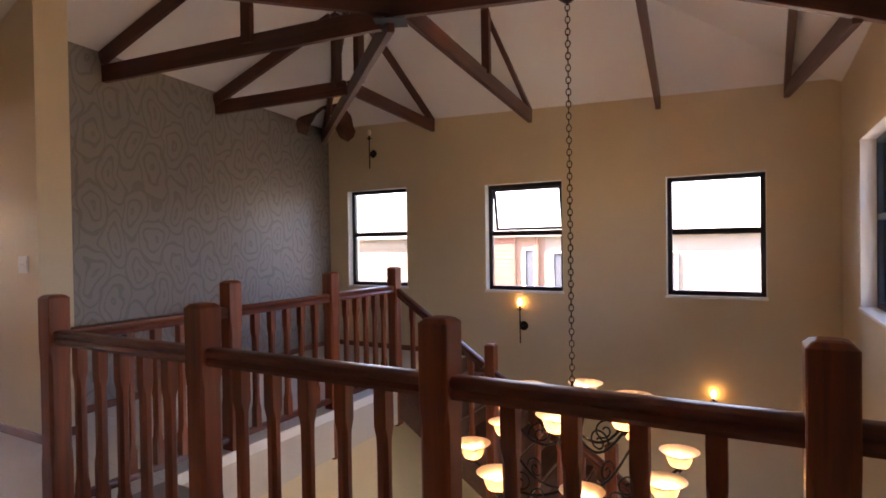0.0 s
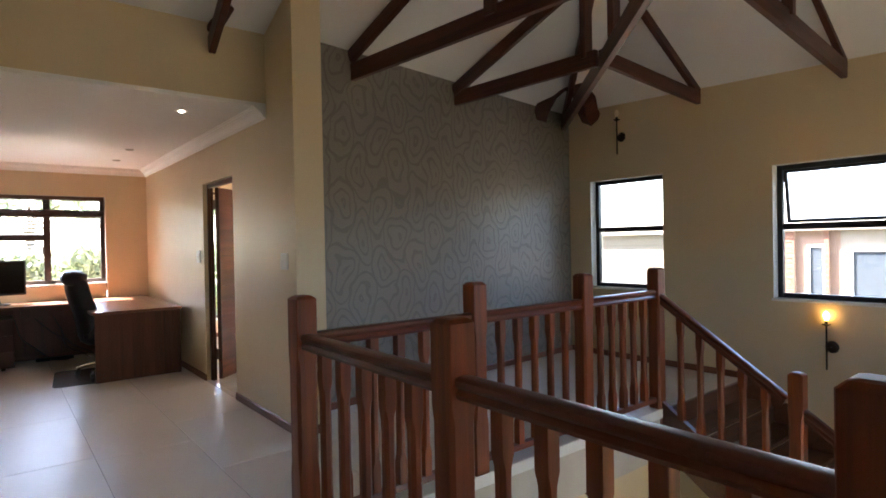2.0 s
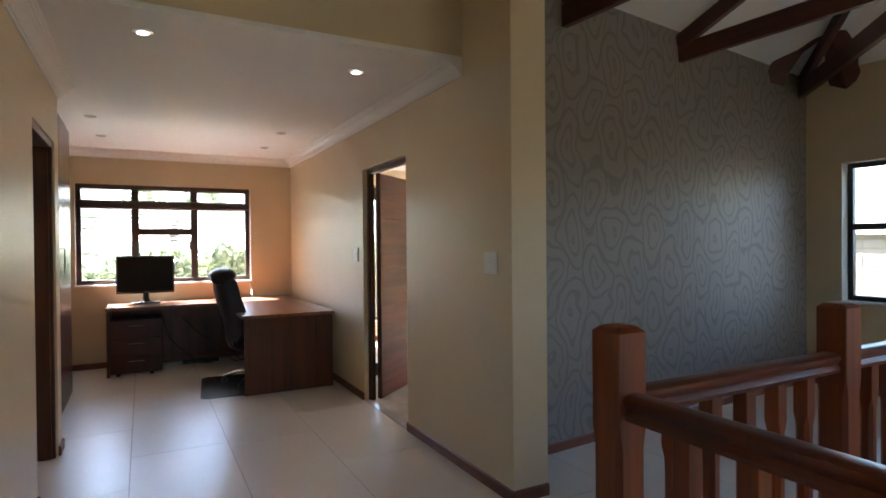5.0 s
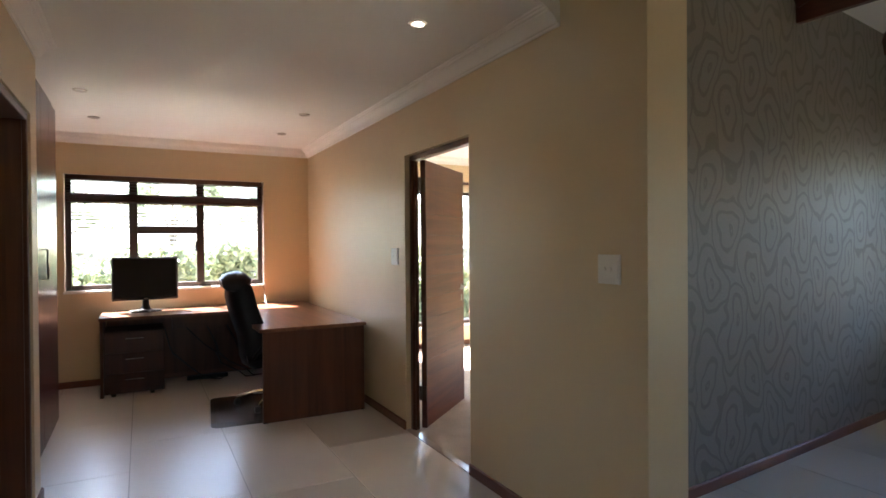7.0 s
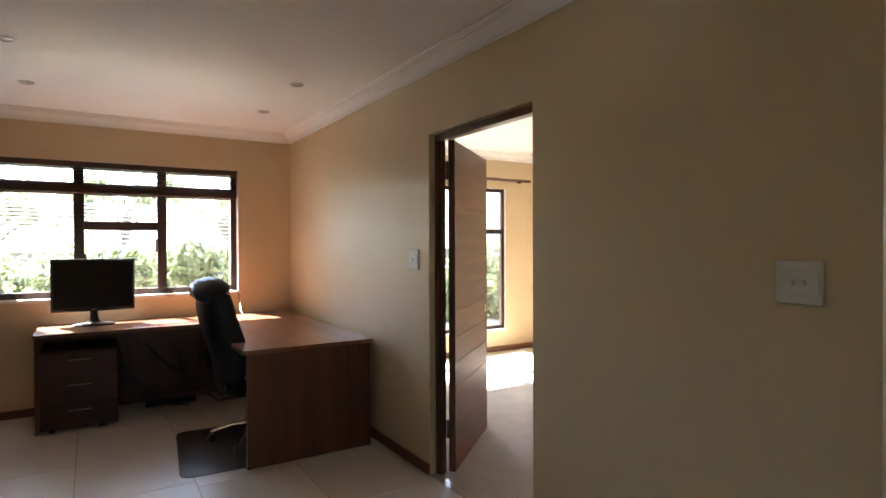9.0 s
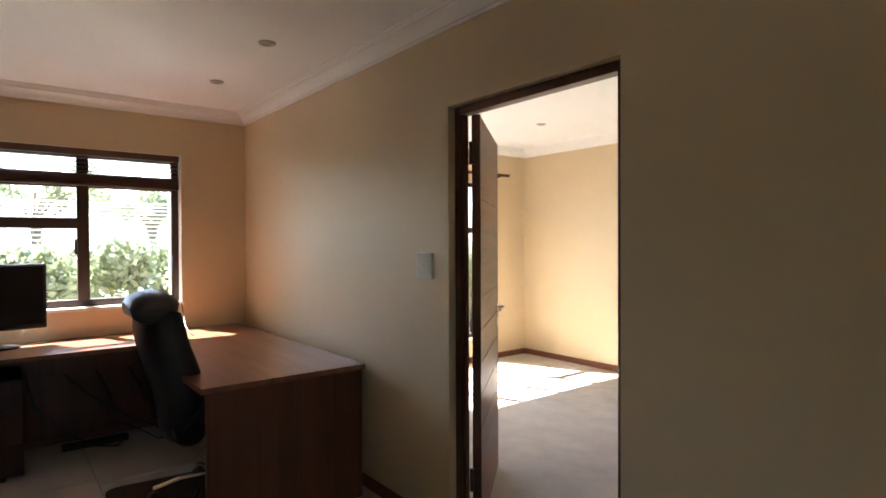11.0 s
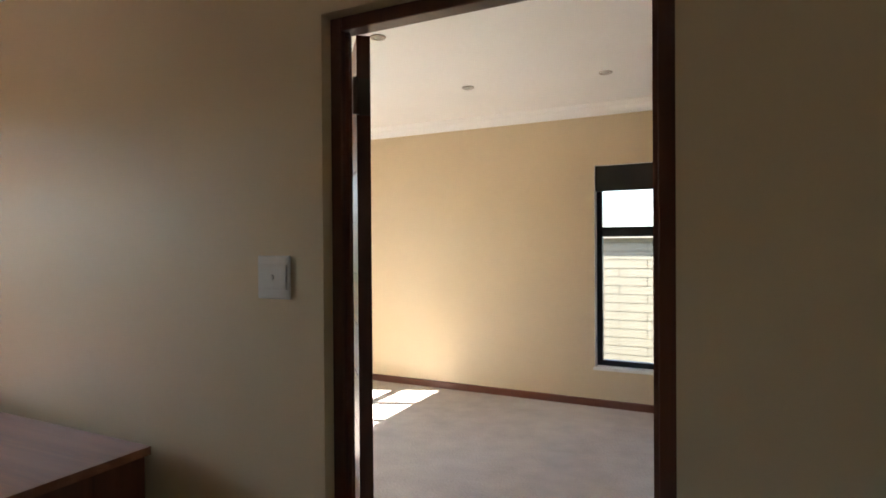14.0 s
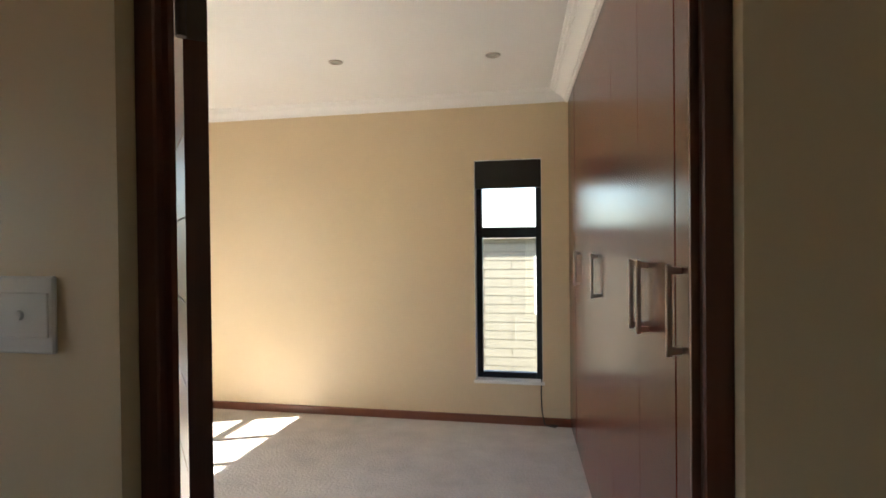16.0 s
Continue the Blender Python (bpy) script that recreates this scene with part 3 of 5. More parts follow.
liner(pose(X_EAST, 6.58, 0.86, 0, 0, -90), 1.23, 1.26)
liner(pose(X_OFF, 1.075, 0.95, 0, 0, 90), 1.905, 1.168, 0.09)
liner(pose(X_BEDW, 4.27, 0.285, 0, 0, 90), 2.12, 1.835, 0.03)
liner(pose(-6.235, Y_BED, 0.335), 0.525, 1.73, 0.09)
OW, OH = 1.905, 1.168
window("window_5", pose(X_OFF - 0.09, 1.075, 0.95, 0, 0, 90), OW, OH,
       [(0, 0.60, 0, 0.925), (0, 0.60, 0.925, OH), (0.60, 1.245, 0, 0.62), (0.60, 1.245, 0.62, 0.925), (0.60, 1.245, 0.925, OH), (1.245, OW, 0, 0.925), (1.245, OW, 0.925, OH)],
       M_ALU_B, "wide brown aluminium study window of seven panes", bar=0.078, edge=0.056)
portal("sky_portal_5", X_OFF - 0.43, 2.03, 1.535, OW, OH, 90)
BW, BH = 2.12, 1.835
window("window_6", pose(X_BEDW - 0.03, 4.27, 0.285, 0, 0, 90), BW, BH,
       [(0, 0.53, 0, BH), (0.53, 1.06, 0, BH), (1.06, 1.59, 0, BH), (1.59, BW, 0, 1.275), (1.59, BW, 1.275, BH)], M_ALU_B, "tall brown aluminium bedroom window in four bays", bar=0.066, edge=0.05)
portal("sky_portal_6", X_BEDW - 0.11, 5.33, 1.2, BW, BH, 90)
window("window_7", pose(-6.235, Y_BED + 0.09, 0.335), 0.525, 1.73, [(0, 0.525, 0, 1.18), (0, 0.525, 1.18, 1.73)], M_ALU, "slim tall dark bedroom window of two panes", bar=0.05)
part("transom", block(0.05, 0.475, -0.004, 0.046, 1.12, 1.20, 0.003), M_ALU, bpy.data.objects["window_7"])
portal("sky_portal_7", -5.97, Y_BED + 0.20, 1.20, 0.525, 1.73, 0)

# unseen window, added in the east wall to light the landing and bulkhead
window("window_8", pose(X_EAST + 0.10, 1.1, 0.86, 0, 0, -90), 0.8, 1.26, [(0, 0.8, 0, 0.69), (0, 0.8, 0.69, 1.26)], M_ALU, "dark bronze aluminium window of two stacked panes")
portal("sky_portal_8", X_EAST + 0.20, 0.7, 1.49, 0.8, 1.26, -90)
# added below, out of view: daylight from here lifts the stairwell ceiling
window("window_9", pose(X_EAST + 0.10, 6.9, -2.6, 0, 0, -90), 3.6, 2.0, [(0, 1.2, 0, 2.0), (1.2, 2.4, 0, 2.0), (2.4, 3.6, 0, 2.0)], M_ALU, "unseen three-pane window added in the storey below to light the stairwell")
portal("sky_portal_9", X_EAST + 0.20, 5.1, -1.6, 3.6, 2.0, -90)

# not in view: added so daylight falls on the side room's open door
window("window_10", pose(-3.95, -1.0, 1.0, 0, 0, 180), 0.6, 1.0, [(0, 0.6, 0, 1.0)], M_ALU_B, "small unseen window added to light the side room")
portal("sky_portal_10", -4.25, -1.1, 1.5, 0.6, 1.0, 180)

# handles of the study window
for wy, wz in ((2.27, 1.40), (2.93, 1.27), (1.72, 1.27)):
    hb = block(0, 0.012, -0.008, 0.008, -0.055, 0.055, 0.003)
    quad_box(hb, 0.012, 0.032, -0.007, 0.007, 0.030, 0.050, 0.002)
    quad_box(hb, 0.022, 0.034, -0.007, 0.007, -0.060, 0.030, 0.002)
    hd = part("window_handle", hb, M_ALU, bpy.data.objects["window_5"], "dark casement handle")
    hd.matrix_basis = pose(wy - 1.075, 0, wz - 0.95, 0, 0, -90)


# ---- mouldings ----
COVE = [(0.0, 0.0), (0.0, -0.090), (-0.010, -0.090), (-0.013, -0.079), (-0.022, -0.077), (-0.027, -0.062), (-0.040, -0.046), (-0.058, -0.034), (-0.068, -0.030), (-0.071, -0.021), (-0.082, -0.019), (-0.086, -0.010), (-0.098, -0.008), (-0.101, 0.0)]


def cornice(name, x0, y0, x1, y1, z):
    """A plaster cove along the line, its wall on the line's left side."""
    d = math.hypot(x1 - x0, y1 - y0)
    ob = tagged(part(name, sweep_x(COVE, d), M_CEIL, smooth=True), "white plaster cove cornice with stepped edges", "cornice", kind="structure")
    ob.matrix_world = pose(x0, y0, z, 0, 0, math.degrees(math.atan2(y1 - y0, x1 - x0)))


cornice("cornice", X_OFF, Y_SW, X_BULK, Y_SW, Z_CEIL)
cornice("cornice", X_OFF, 0.42, X_OFF, Y_SW, Z_CEIL)
cornice("cornice", X_BULK, Y_SOUTH, X_RET, Y_SOUTH, Z_CEIL)
cornice("cornice", X_BEDW, Y_BED, -5.50, Y_BED, Z_BED)
cornice("cornice", X_BEDW, Y_SW + T, X_BEDW, Y_BED, Z_BED)

SK = [(0.0, 0.0), (0.0, 0.072), (-0.008, 0.072), (-0.014, 0.064), (-0.014, 0.0)]


def skirting(x0, y0, x1, y1, h=1.0):
    d = math.hypot(x1 - x0, y1 - y0)
    ob = tagged(part("baseboard", sweep_x([(y, z * 0.9 * h) for y, z in SK], d), M_SKIRT), "low stained wooden baseboard", "baseboard", kind="structure")
    ob.matrix_world = pose(x0, y0, 0, 0, 0, math.degrees(math.atan2(y1 - y0, x1 - x0)))


skirting(X_OFF, Y_SW, -6.287, Y_SW)
skirting(-5.347, Y_SW, X_STUB + 0.014, Y_SW)
skirting(X_STUB, Y_SW, X_STUB, Y_SW + T)
skirting(x_paper(Y_SW + T), Y_SW + T, x_paper(Y_NORTH), Y_NORTH)
skirting(x_paper(Y_NORTH), Y_NORTH, X_BAL + 0.06, Y_NORTH)
skirting(X_OFF, 0.42, X_OFF, Y_SW)
skirting(-3.7, Y_SOUTH, -5.167, Y_SOUTH)
skirting(-6.023, Y_SOUTH, X_RET - 0.014, Y_SOUTH)
skirting(X_RET, Y_SOUTH, X_RET, 1.17)
skirting(X_BEDW, Y_BED, -5.50, Y_BED)
skirting(X_BEDW, Y_SW + T, X_BEDW, Y_BED)


# ---- doors ----
def door_frame(name, m, w, h, depth=0.14, face=0.042, label="dark stained timber door frame"):
    t = thing(name, m, label, "door frame", kind="structure")
    part("jamb", block(0, face, 0, depth, 0, h, 0.003), M_FRAME, t)
    part("jamb", block(w - face, w, 0, depth, 0, h, 0.003), M_FRAME, t)
    part("head", block(face, w - face, 0, depth, h - face, h, 0.003), M_FRAME, t)
    part("stop", block(face, face + 0.012, 0.02, max(depth - 0.05, 0.03), 0, h - face), M_FRAME, t)
    part("stop", block(w - face - 0.012, w - face, 0.02, max(depth - 0.05, 0.03), 0, h - face), M_FRAME, t)
    return t


def lever_handle(parent, x, side):
    """A lever on a round rose, with its keyhole plate; side: -1 or 1 across the leaf."""
    y = 0.0 if side < 0 else 0.04
    bm = lathe([(0.0, 0), (0.022, 0.0), (0.024, 0.004), (0.018, 0.008), (0.008, 0.010), (0.008, 0.045), (0.0, 0.045)], 14)
    bmesh.ops.rotate(bm, verts=bm.verts, matrix=Matrix.Rotation(radians(90 if side < 0 else -90), 3, "X"))
    bmesh.ops.translate(bm, verts=bm.verts, vec=(x, y, 1.02))
    yy = y + side * 0.042
    tube([(x, yy, 1.02), (x - 0.03, yy, 1.02), (x - 0.075, yy - side * 0.004, 1.018), (x - 0.115, yy - side * 0.012, 1.014)], 0.0075, 8, bm)
    part("door_handle", bm, M_STEEL, parent, "brushed steel lever handle", smooth=True)
    part("keyhole_plate", block(x - 0.012, x + 0.012, min(y, y + side * 0.005), max(y, y + side * 0.005), 0.90, 0.955, 0.002), M_STEEL, parent, "small steel keyhole plate")


def door_leaf(name, m, w, h, label):
    """A leaf hinged at local x = 0, 40 mm thick, of horizontal boards with open joints."""
    t = thing(name, m, label, "door")
    part("core", block(0.0, w, 0.005, 0.035, 0.012, h - 0.001), M_FRAME, t, "dark core of the door seen in its grooves")
    cut = [0.012, 0.52] + [0.52 + 0.158 * k for k in range(1, 8)] + [h]
    for a, b in zip(cut, cut[1:]):
        for y0, y1 in ((0, 0.005), (0.035, 0.04)):
            part("panel", block(0.0, w, y0, y1, a + 0.0025, b - 0.0025, 0.0015), M_DOOR, t)
    for x in (-0.001, w - 0.012):
        part("edge_lipping", block(x, x + 0.013, -0.0008, 0.0408, 0.012, h), M_FRAME, t)
    for z in (0.22, h - 0.24):
        bm = block(-0.005, -0.001, 0.002, 0.038, z, z + 0.11, 0.0)
        tube([(-0.010, 0.044, z), (-0.010, 0.044, z + 0.11)], 0.010, 10, bm)
        part("hinge", bm, M_HINGE, t, "steel butt hinge")
    lever_handle(t, w - 0.06, -1)
    lever_handle(t, w - 0.06, 1)
    part("knob", lathe([(0, 0), (0.012, 0), (0.014, 0.008), (0, 0.012)], 10, at=(w - 0.03, 0.02, 1.33)), M_STEEL, t)
    return t


door_frame("door_frame", pose(-6.287, Y_SW + 0.04, 0), 0.94, 2.06, depth=0.055, face=0.040)
door_leaf("bedroom_door", pose(-6.213, Y_SW + 0.138, 0, 0, 0, 130.5), 0.85, 2.03, "open stained wooden door of horizontal boards with a steel lever handle")
tagged(part("threshold", block(-6.287, -5.347, Y_SW - 0.004, Y_SW + 0.05, -0.012, 0.004, 0.002), M_STEEL), "narrow metal threshold strip", "threshold", kind="structure")
door_frame("door_frame", pose(-5.17, Y_SOUTH - 0.012, 0, 0, 0, 180), 0.85, 2.09)
door_leaf("side_room_door", pose(-5.975, Y_SOUTH - 0.155, 0, 0, 0, -84), 0.77, 2.03, "open stained wooden door of horizontal boards at the side room")

# ---- balustrade ----
POST_W = 0.105


def newel(t, x, y, z0, z1, w=POST_W):
    """A square post with long chamfers between square ends and a low pyramid cap."""
    bm = bmesh.new()
    h = w / 2

    def ring(z, s, c):
        pts = [(s - c, -s), (s, -s + c), (s, s - c), (s - c, s), (-s + c, s), (-s, s - c), (-s, -s + c), (-s + c, -s)]
        return [bm.verts.new((x + a, y + b, z)) for a, b in pts]

    zs = [(z0, h, 0.004), (z0 + 0.30, h, 0.004), (z0 + 0.36, h, 0.014), (z1 - 0.34, h, 0.014), (z1 - 0.28, h, 0.004), (z1 - 0.018, h, 0.004), (z1 - 0.004, h - 0.014, 0.006), (z1, h - 0.026, 0.006)]
    rings = [ring(*v) for v in zs]
    for a, b in zip(rings, rings[1:]):
        for i in range(8):
            bm.faces.new((a[i], a[(i + 1) % 8], b[(i + 1) % 8], b[i]))
    bm.faces.new(list(reversed(rings[0])))
    bm.faces.new(rings[-1])
    return part("post", bm, M_RAIL, t)


BALUSTER_MESH = {}


def baluster(t, x, y, z0, z1, w=0.050):
    """A slim squared baluster whose long middle is chamfered."""
    key = round(z1 - z0, 3)
    if key not in BALUSTER_MESH:
        bm = bmesh.new()
        h, L = w / 2, z1 - z0
        prof = [(0, h, 0.002), (0.13, h, 0.002), (0.17, h * 0.96, 0.012), (0.22, h * 0.94, 0.013), (L - 0.22, h * 0.94, 0.013), (L - 0.17, h * 0.96, 0.012), (L - 0.13, h, 0.002), (L, h, 0.002)]
        rings = []
        for z, s, c in prof:
            rings.append([bm.verts.new((a, b, z)) for a, b in ((s - c, -s), (s, -s + c), (s, s - c), (s - c, s), (-s + c, s), (-s, s - c), (-s, -s + c), (-s + c, -s))])
        for a, b in zip(rings, rings[1:]):
            for i in range(8):
                bm.faces.new((a[i], a[(i + 1) % 8], b[(i + 1) % 8], b[i]))
        bm.faces.new(list(reversed(rings[0])))
        bm.faces.new(rings[-1])
        me = bpy.data.meshes.new("baluster")
        bm.to_mesh(me)
        bm.free()
        me.materials.append(M_RAIL)
        BALUSTER_MESH[key] = me
    ob = new("baluster", BALUSTER_MESH[key])
    ob.parent = t
    ob.location = (x, y, z0)
    return ob


RAIL_PROFILE = [(-0.028, -0.072), (-0.034, -0.058), (-0.030, -0.048), (-0.024, -0.040), (-0.030, -0.032), (-0.036, -0.022), (-0.035, -0.010), (-0.026, -0.002), (-0.012, 0.0),
                (0.012, 0.0), (0.026, -0.002), (0.035, -0.010), (0.036, -0.022), (0.030, -0.032), (0.024, -0.040), (0.030, -0.048), (0.034, -0.058), (0.028, -0.072)]


def rail_piece(t, name, a, b, profile, mat=None):
    """A moulded bar from a to b."""
    a, b = Vector(a), Vector(b)
    d = (b - a).normalized()
    side = Vector((0, 0, 1)).cross(d).normalized()
    up = d.cross(side)
    ob = part(name, sweep_x(profile, (b - a).length), mat or M_RAIL_X, t, smooth=True)
    ob.matrix_basis = Matrix.Translation(a) @ Matrix((d, side, up)).transposed().to_4x4()
    return ob


LOW = [(-0.026, 0.0), (-0.026, 0.030), (-0.020, 0.038), (0.020, 0.038), (0.026, 0.030), (0.026, 0.0)]
Z_RAIL = 0.98
TOP = 1.163
bal = thing("landing_balustrade", pose(0, 0, 0), "red-brown varnished wooden balustrade round the stairwell", "balustrade")
A_POSTS = [X_BAL, -1.525, -0.39, 0.646]
B_POSTS = [4.05, 5.10, 6.065]
for x in A_POSTS:
    newel(bal, x, Y_BAL, -0.0, TOP)
for k, y in enumerate(B_POSTS):
    newel(bal, X_BAL, y, -0.42 if k else -0.0, TOP)
for x0, x1 in zip(A_POSTS, A_POSTS[1:] + [X_EAST]):
    b = x1 - POST_W / 2 if x1 < X_EAST else x1
    a = x0 + POST_W / 2
    rail_piece(bal, "handrail", (a, Y_BAL, Z_RAIL), (b, Y_BAL, Z_RAIL), RAIL_PROFILE)
    rail_piece(bal, "bottom_rail", (a, Y_BAL, 0.055), (b, Y_BAL, 0.055), LOW)
    n = max(2, round((b - a) / 0.17) - 1)
    for k in range(n):
        baluster(bal, a + (b - a) * (k + 1) / (n + 1), Y_BAL, 0.09, Z_RAIL - 0.07)
for y0, y1 in zip([Y_BAL] + B_POSTS, B_POSTS):
    a, b = y0 + POST_W / 2, y1 - POST_W / 2
    rail_piece(bal, "handrail", (X_BAL, a, Z_RAIL), (X_BAL, b, Z_RAIL), RAIL_PROFILE)
    rail_piece(bal, "bottom_rail", (X_BAL, a, 0.055), (X_BAL, b, 0.055), LOW)
    n = 5
    for k in range(n):
        baluster(bal, X_BAL, a + (b - a) * (k + 1) / (n + 1), 0.09, Z_RAIL - 0.07)

# ---- stairs ----
TREAD, RISER, Y_ST = 0.26, 0.18, 6.065
N_ST = 11
stair = thing("staircase", pose(0, 0, 0), "dark wooden staircase going down along the window wall", "staircase", kind="structure")
for k in range(N_ST):
    x = X_BAL + 0.05 + k * TREAD
    z = -RISER * (k + 1)
    part("tread", block(x - 0.02, x + TREAD, Y_ST + 0.03, Y_NORTH - 0.004, z - 0.035, z, 0.006), M_STAIR, stair)
    part("riser", block(x, x + 0.018, Y_ST + 0.03, Y_NORTH - 0.004, z, z + RISER - 0.036 if k else z + RISER - 0.01), M_STAIR, stair)
sx = X_BAL + 0.05
ex = sx + N_ST * TREAD
ez = -RISER * N_ST
bm = bmesh.new()
vs = [bm.verts.new((x, y, z)) for y in (Y_ST - 0.02, Y_ST + 0.028) for x, z in ((sx, 0.06), (sx, -0.34), (ex, ez - 0.34), (ex, ez + 0.10))]
for f in ((0, 1, 2, 3), (7, 6, 5, 4), (0, 4, 5, 1), (1, 5, 6, 2), (2, 6, 7, 3), (3, 7, 4, 0)):
    bm.faces.new([vs[i] for i in f])
part("stringer", bm, M_STAIR, stair)
bm = bmesh.new()
vs = [bm.verts.new((x, y, z)) for y in (Y_NORTH - 0.018, Y_NORTH - 0.003) for x, z in ((sx, 0.10), (sx, -0.16), (ex, ez - 0.1), (ex, ez + 0.16))]
for f in ((0, 1, 2, 3), (7, 6, 5, 4), (0, 4, 5, 1), (1, 5, 6, 2), (2, 6, 7, 3), (3, 7, 4, 0)):
    bm.faces.new([vs[i] for i in f])
part("wall_string", bm, M_STAIR, stair)
part("half_landing", block(ex, X_EAST - 0.004, Y_ST, Y_NORTH - 0.004, ez - 0.2, ez), M_STAIR, stair)
sb = thing("stair_balustrade", pose(0, 0, 0), "red-brown varnished wooden stair balustrade sloping down", "balustrade")
SL = RISER / TREAD
S_POSTS = [-1.62, -0.55, 0.25]
last = X_BAL
for i, x in enumerate(S_POSTS):
    zf = -SL * (x - sx)
    newel(sb, x, Y_ST, zf - 0.35, zf + 1.16, 0.095)
    a, b = (last + 0.05), (x - 0.0475)
    rail_piece(sb, "handrail", (a, Y_ST, 0.95 - SL * (a - sx)), (b, Y_ST, 0.95 - SL * (b - sx)), RAIL_PROFILE)
    n = 5 if i == 0 else 4
    for k in range(n):
        xx = a + (b - a) * (k + 1) / (n + 1)
        baluster(sb, xx, Y_ST, 0.05 - SL * (xx - sx), 0.89 - SL * (xx - sx))
    last = x


# ---- roof trusses ----
def truss(members, label="dark stained exposed roof truss of bolted timbers"):
    """members: (part name, start, end, width, height)."""
    t = thing("roof_truss", pose(0, 0, 0), label, "roof truss")
    for name, a, b, w, h in members:
        m_dir = Vector(b) - Vector(a)
        bm = block(0, m_dir.length, -w / 2, w / 2, -h / 2, h / 2, 0.004)
        ob = part(name, bm, M_BEAM, t)
        d = m_dir.normalized()
        side = Vector((0, 0, 1)).cross(d)
        side = side.normalized() if side.length > 1e-3 else Vector((0, 1, 0))
        ob.matrix_basis = Matrix.Translation(a) @ Matrix((d, side, d.cross(side))).transposed().to_4x4()
    return t


HUB = Vector((-1.69, 4.62, 2.95))
JNW = Vector((-2.98, 5.74, 2.905))
truss([("bottom_chord", (x_paper(4.27), 4.27, 2.915), (HUB.x - 0.08, HUB.y, 2.96), 0.05, 0.15), ("top_chord", (x_paper(4.27), 4.25, 3.05), (-2.6, 4.44, 3.81), 0.05, 0.13),
       ("post", (-2.9, 4.45, 2.95), (-2.9, 4.45, 3.70), 0.05, 0.10)])
truss([("bottom_chord", (x_paper(5.53), 5.53, 2.885), (JNW.x, JNW.y, 2.92), 0.05, 0.14), ("top_chord", (x_paper(5.53), 5.51, 2.96), (-3.1, 5.68, 3.60), 0.05, 0.12)])
truss([("bottom_chord", (-3.04, Y_NORTH, 2.86), (JNW.x, JNW.y + 0.05, 2.94), 0.05, 0.13), ("top_chord", (-3.04, Y_NORTH, 2.93), (-3.02, 5.95, 3.83), 0.05, 0.11),
       ("post", (JNW.x - 0.11, JNW.y, 2.94), (JNW.x - 0.11, JNW.y, 3.66), 0.10, 0.06), ("post", (JNW.x + 0.18, JNW.y - 0.02, 2.94), (JNW.x + 0.18, JNW.y - 0.02, 3.66), 0.10, 0.06)])
truss([("bottom_chord", (-1.75, Y_NORTH, 2.83), (-1.74, 4.1, 3.20), 0.05, 0.15), ("top_chord", (-1.75, Y_NORTH, 2.92), (-1.74, 5.5, 4.13), 0.05, 0.11),
       ("post", (-1.74, 6.32, 3.00), (-1.74, 6.32, 3.70), 0.06, 0.08)])
# the hip girder from the corner to the hub, and its ends on both walls
truss([("hip_chord", (-4.70, 7.40, 2.85), (HUB.x, HUB.y, 2.93), 0.055, 0.15), ("hip_rafter", (-4.70, 7.42, 2.95), (-2.2, 5.0, 4.0), 0.055, 0.13),
       ])
bm = tube([(-4.72, 6.97, 2.87), (-4.66, 6.97, 3.00), (-4.52, 6.98, 3.17), (-4.36, 7.0, 3.24), (-4.28, 7.12, 3.22), (-4.30, 7.32, 3.08), (-4.36, 7.44, 2.97), (-4.38, Y_NORTH, 2.88)], 0.125, 4)
tagged(part("arched_bracket", bm, M_BEAM), "dark stained arched timber bracket in the roof corner", "bracket")
# south-west and east girders that meet at the hub
truss([("girder_chord", (HUB.x, HUB.y, 3.04), (-3.55, 2.75, 3.06), 0.055, 0.15)])
truss([("girder_chord", (HUB.x, HUB.y, 3.02), (-0.48, 4.72, 2.94), 0.055, 0.14), ("girder_chord", (-0.48, 4.72, 2.95), (X_EAST, 4.80, 2.90), 0.055, 0.14)])
truss([("bottom_chord", (X_BULK, 3.08, 2.91), (-2.9, 2.95, 3.58), 0.05, 0.13), ("top_chord", (X_BULK, 3.08, 3.01), (-4.0, 3.35, 3.60), 0.05, 0.10)])
truss([("bottom_chord", (-0.365, Y_NORTH, 2.80), (-0.13, 5.1, 2.98), 0.05, 0.13)])
truss([("bottom_chord", (0.77, Y_NORTH, 2.76), (0.99, 5.1, 2.60), 0.05, 0.12), ("top_chord", (0.77, Y_NORTH, 2.80), (0.72, 5.3, 2.95), 0.05, 0.10),
       ("girder_chord", (0.35, 5.1, 2.92), (X_EAST, 5.1, 2.58), 0.06, 0.18)])
tagged(part("gusset_plate", block(-0.11, 0.11, -0.09, 0.09, -0.006, 0.0, 0.002), material("gusset_metal", (0.07, 0.085, 0.10), 0.5, 0.5)), "grey metal gusset plate under the joint of the trusses", "bracket")
bpy.data.objects["gusset_plate"].matrix_world = pose(HUB.x, HUB.y, 2.925, 0, 0, 25)


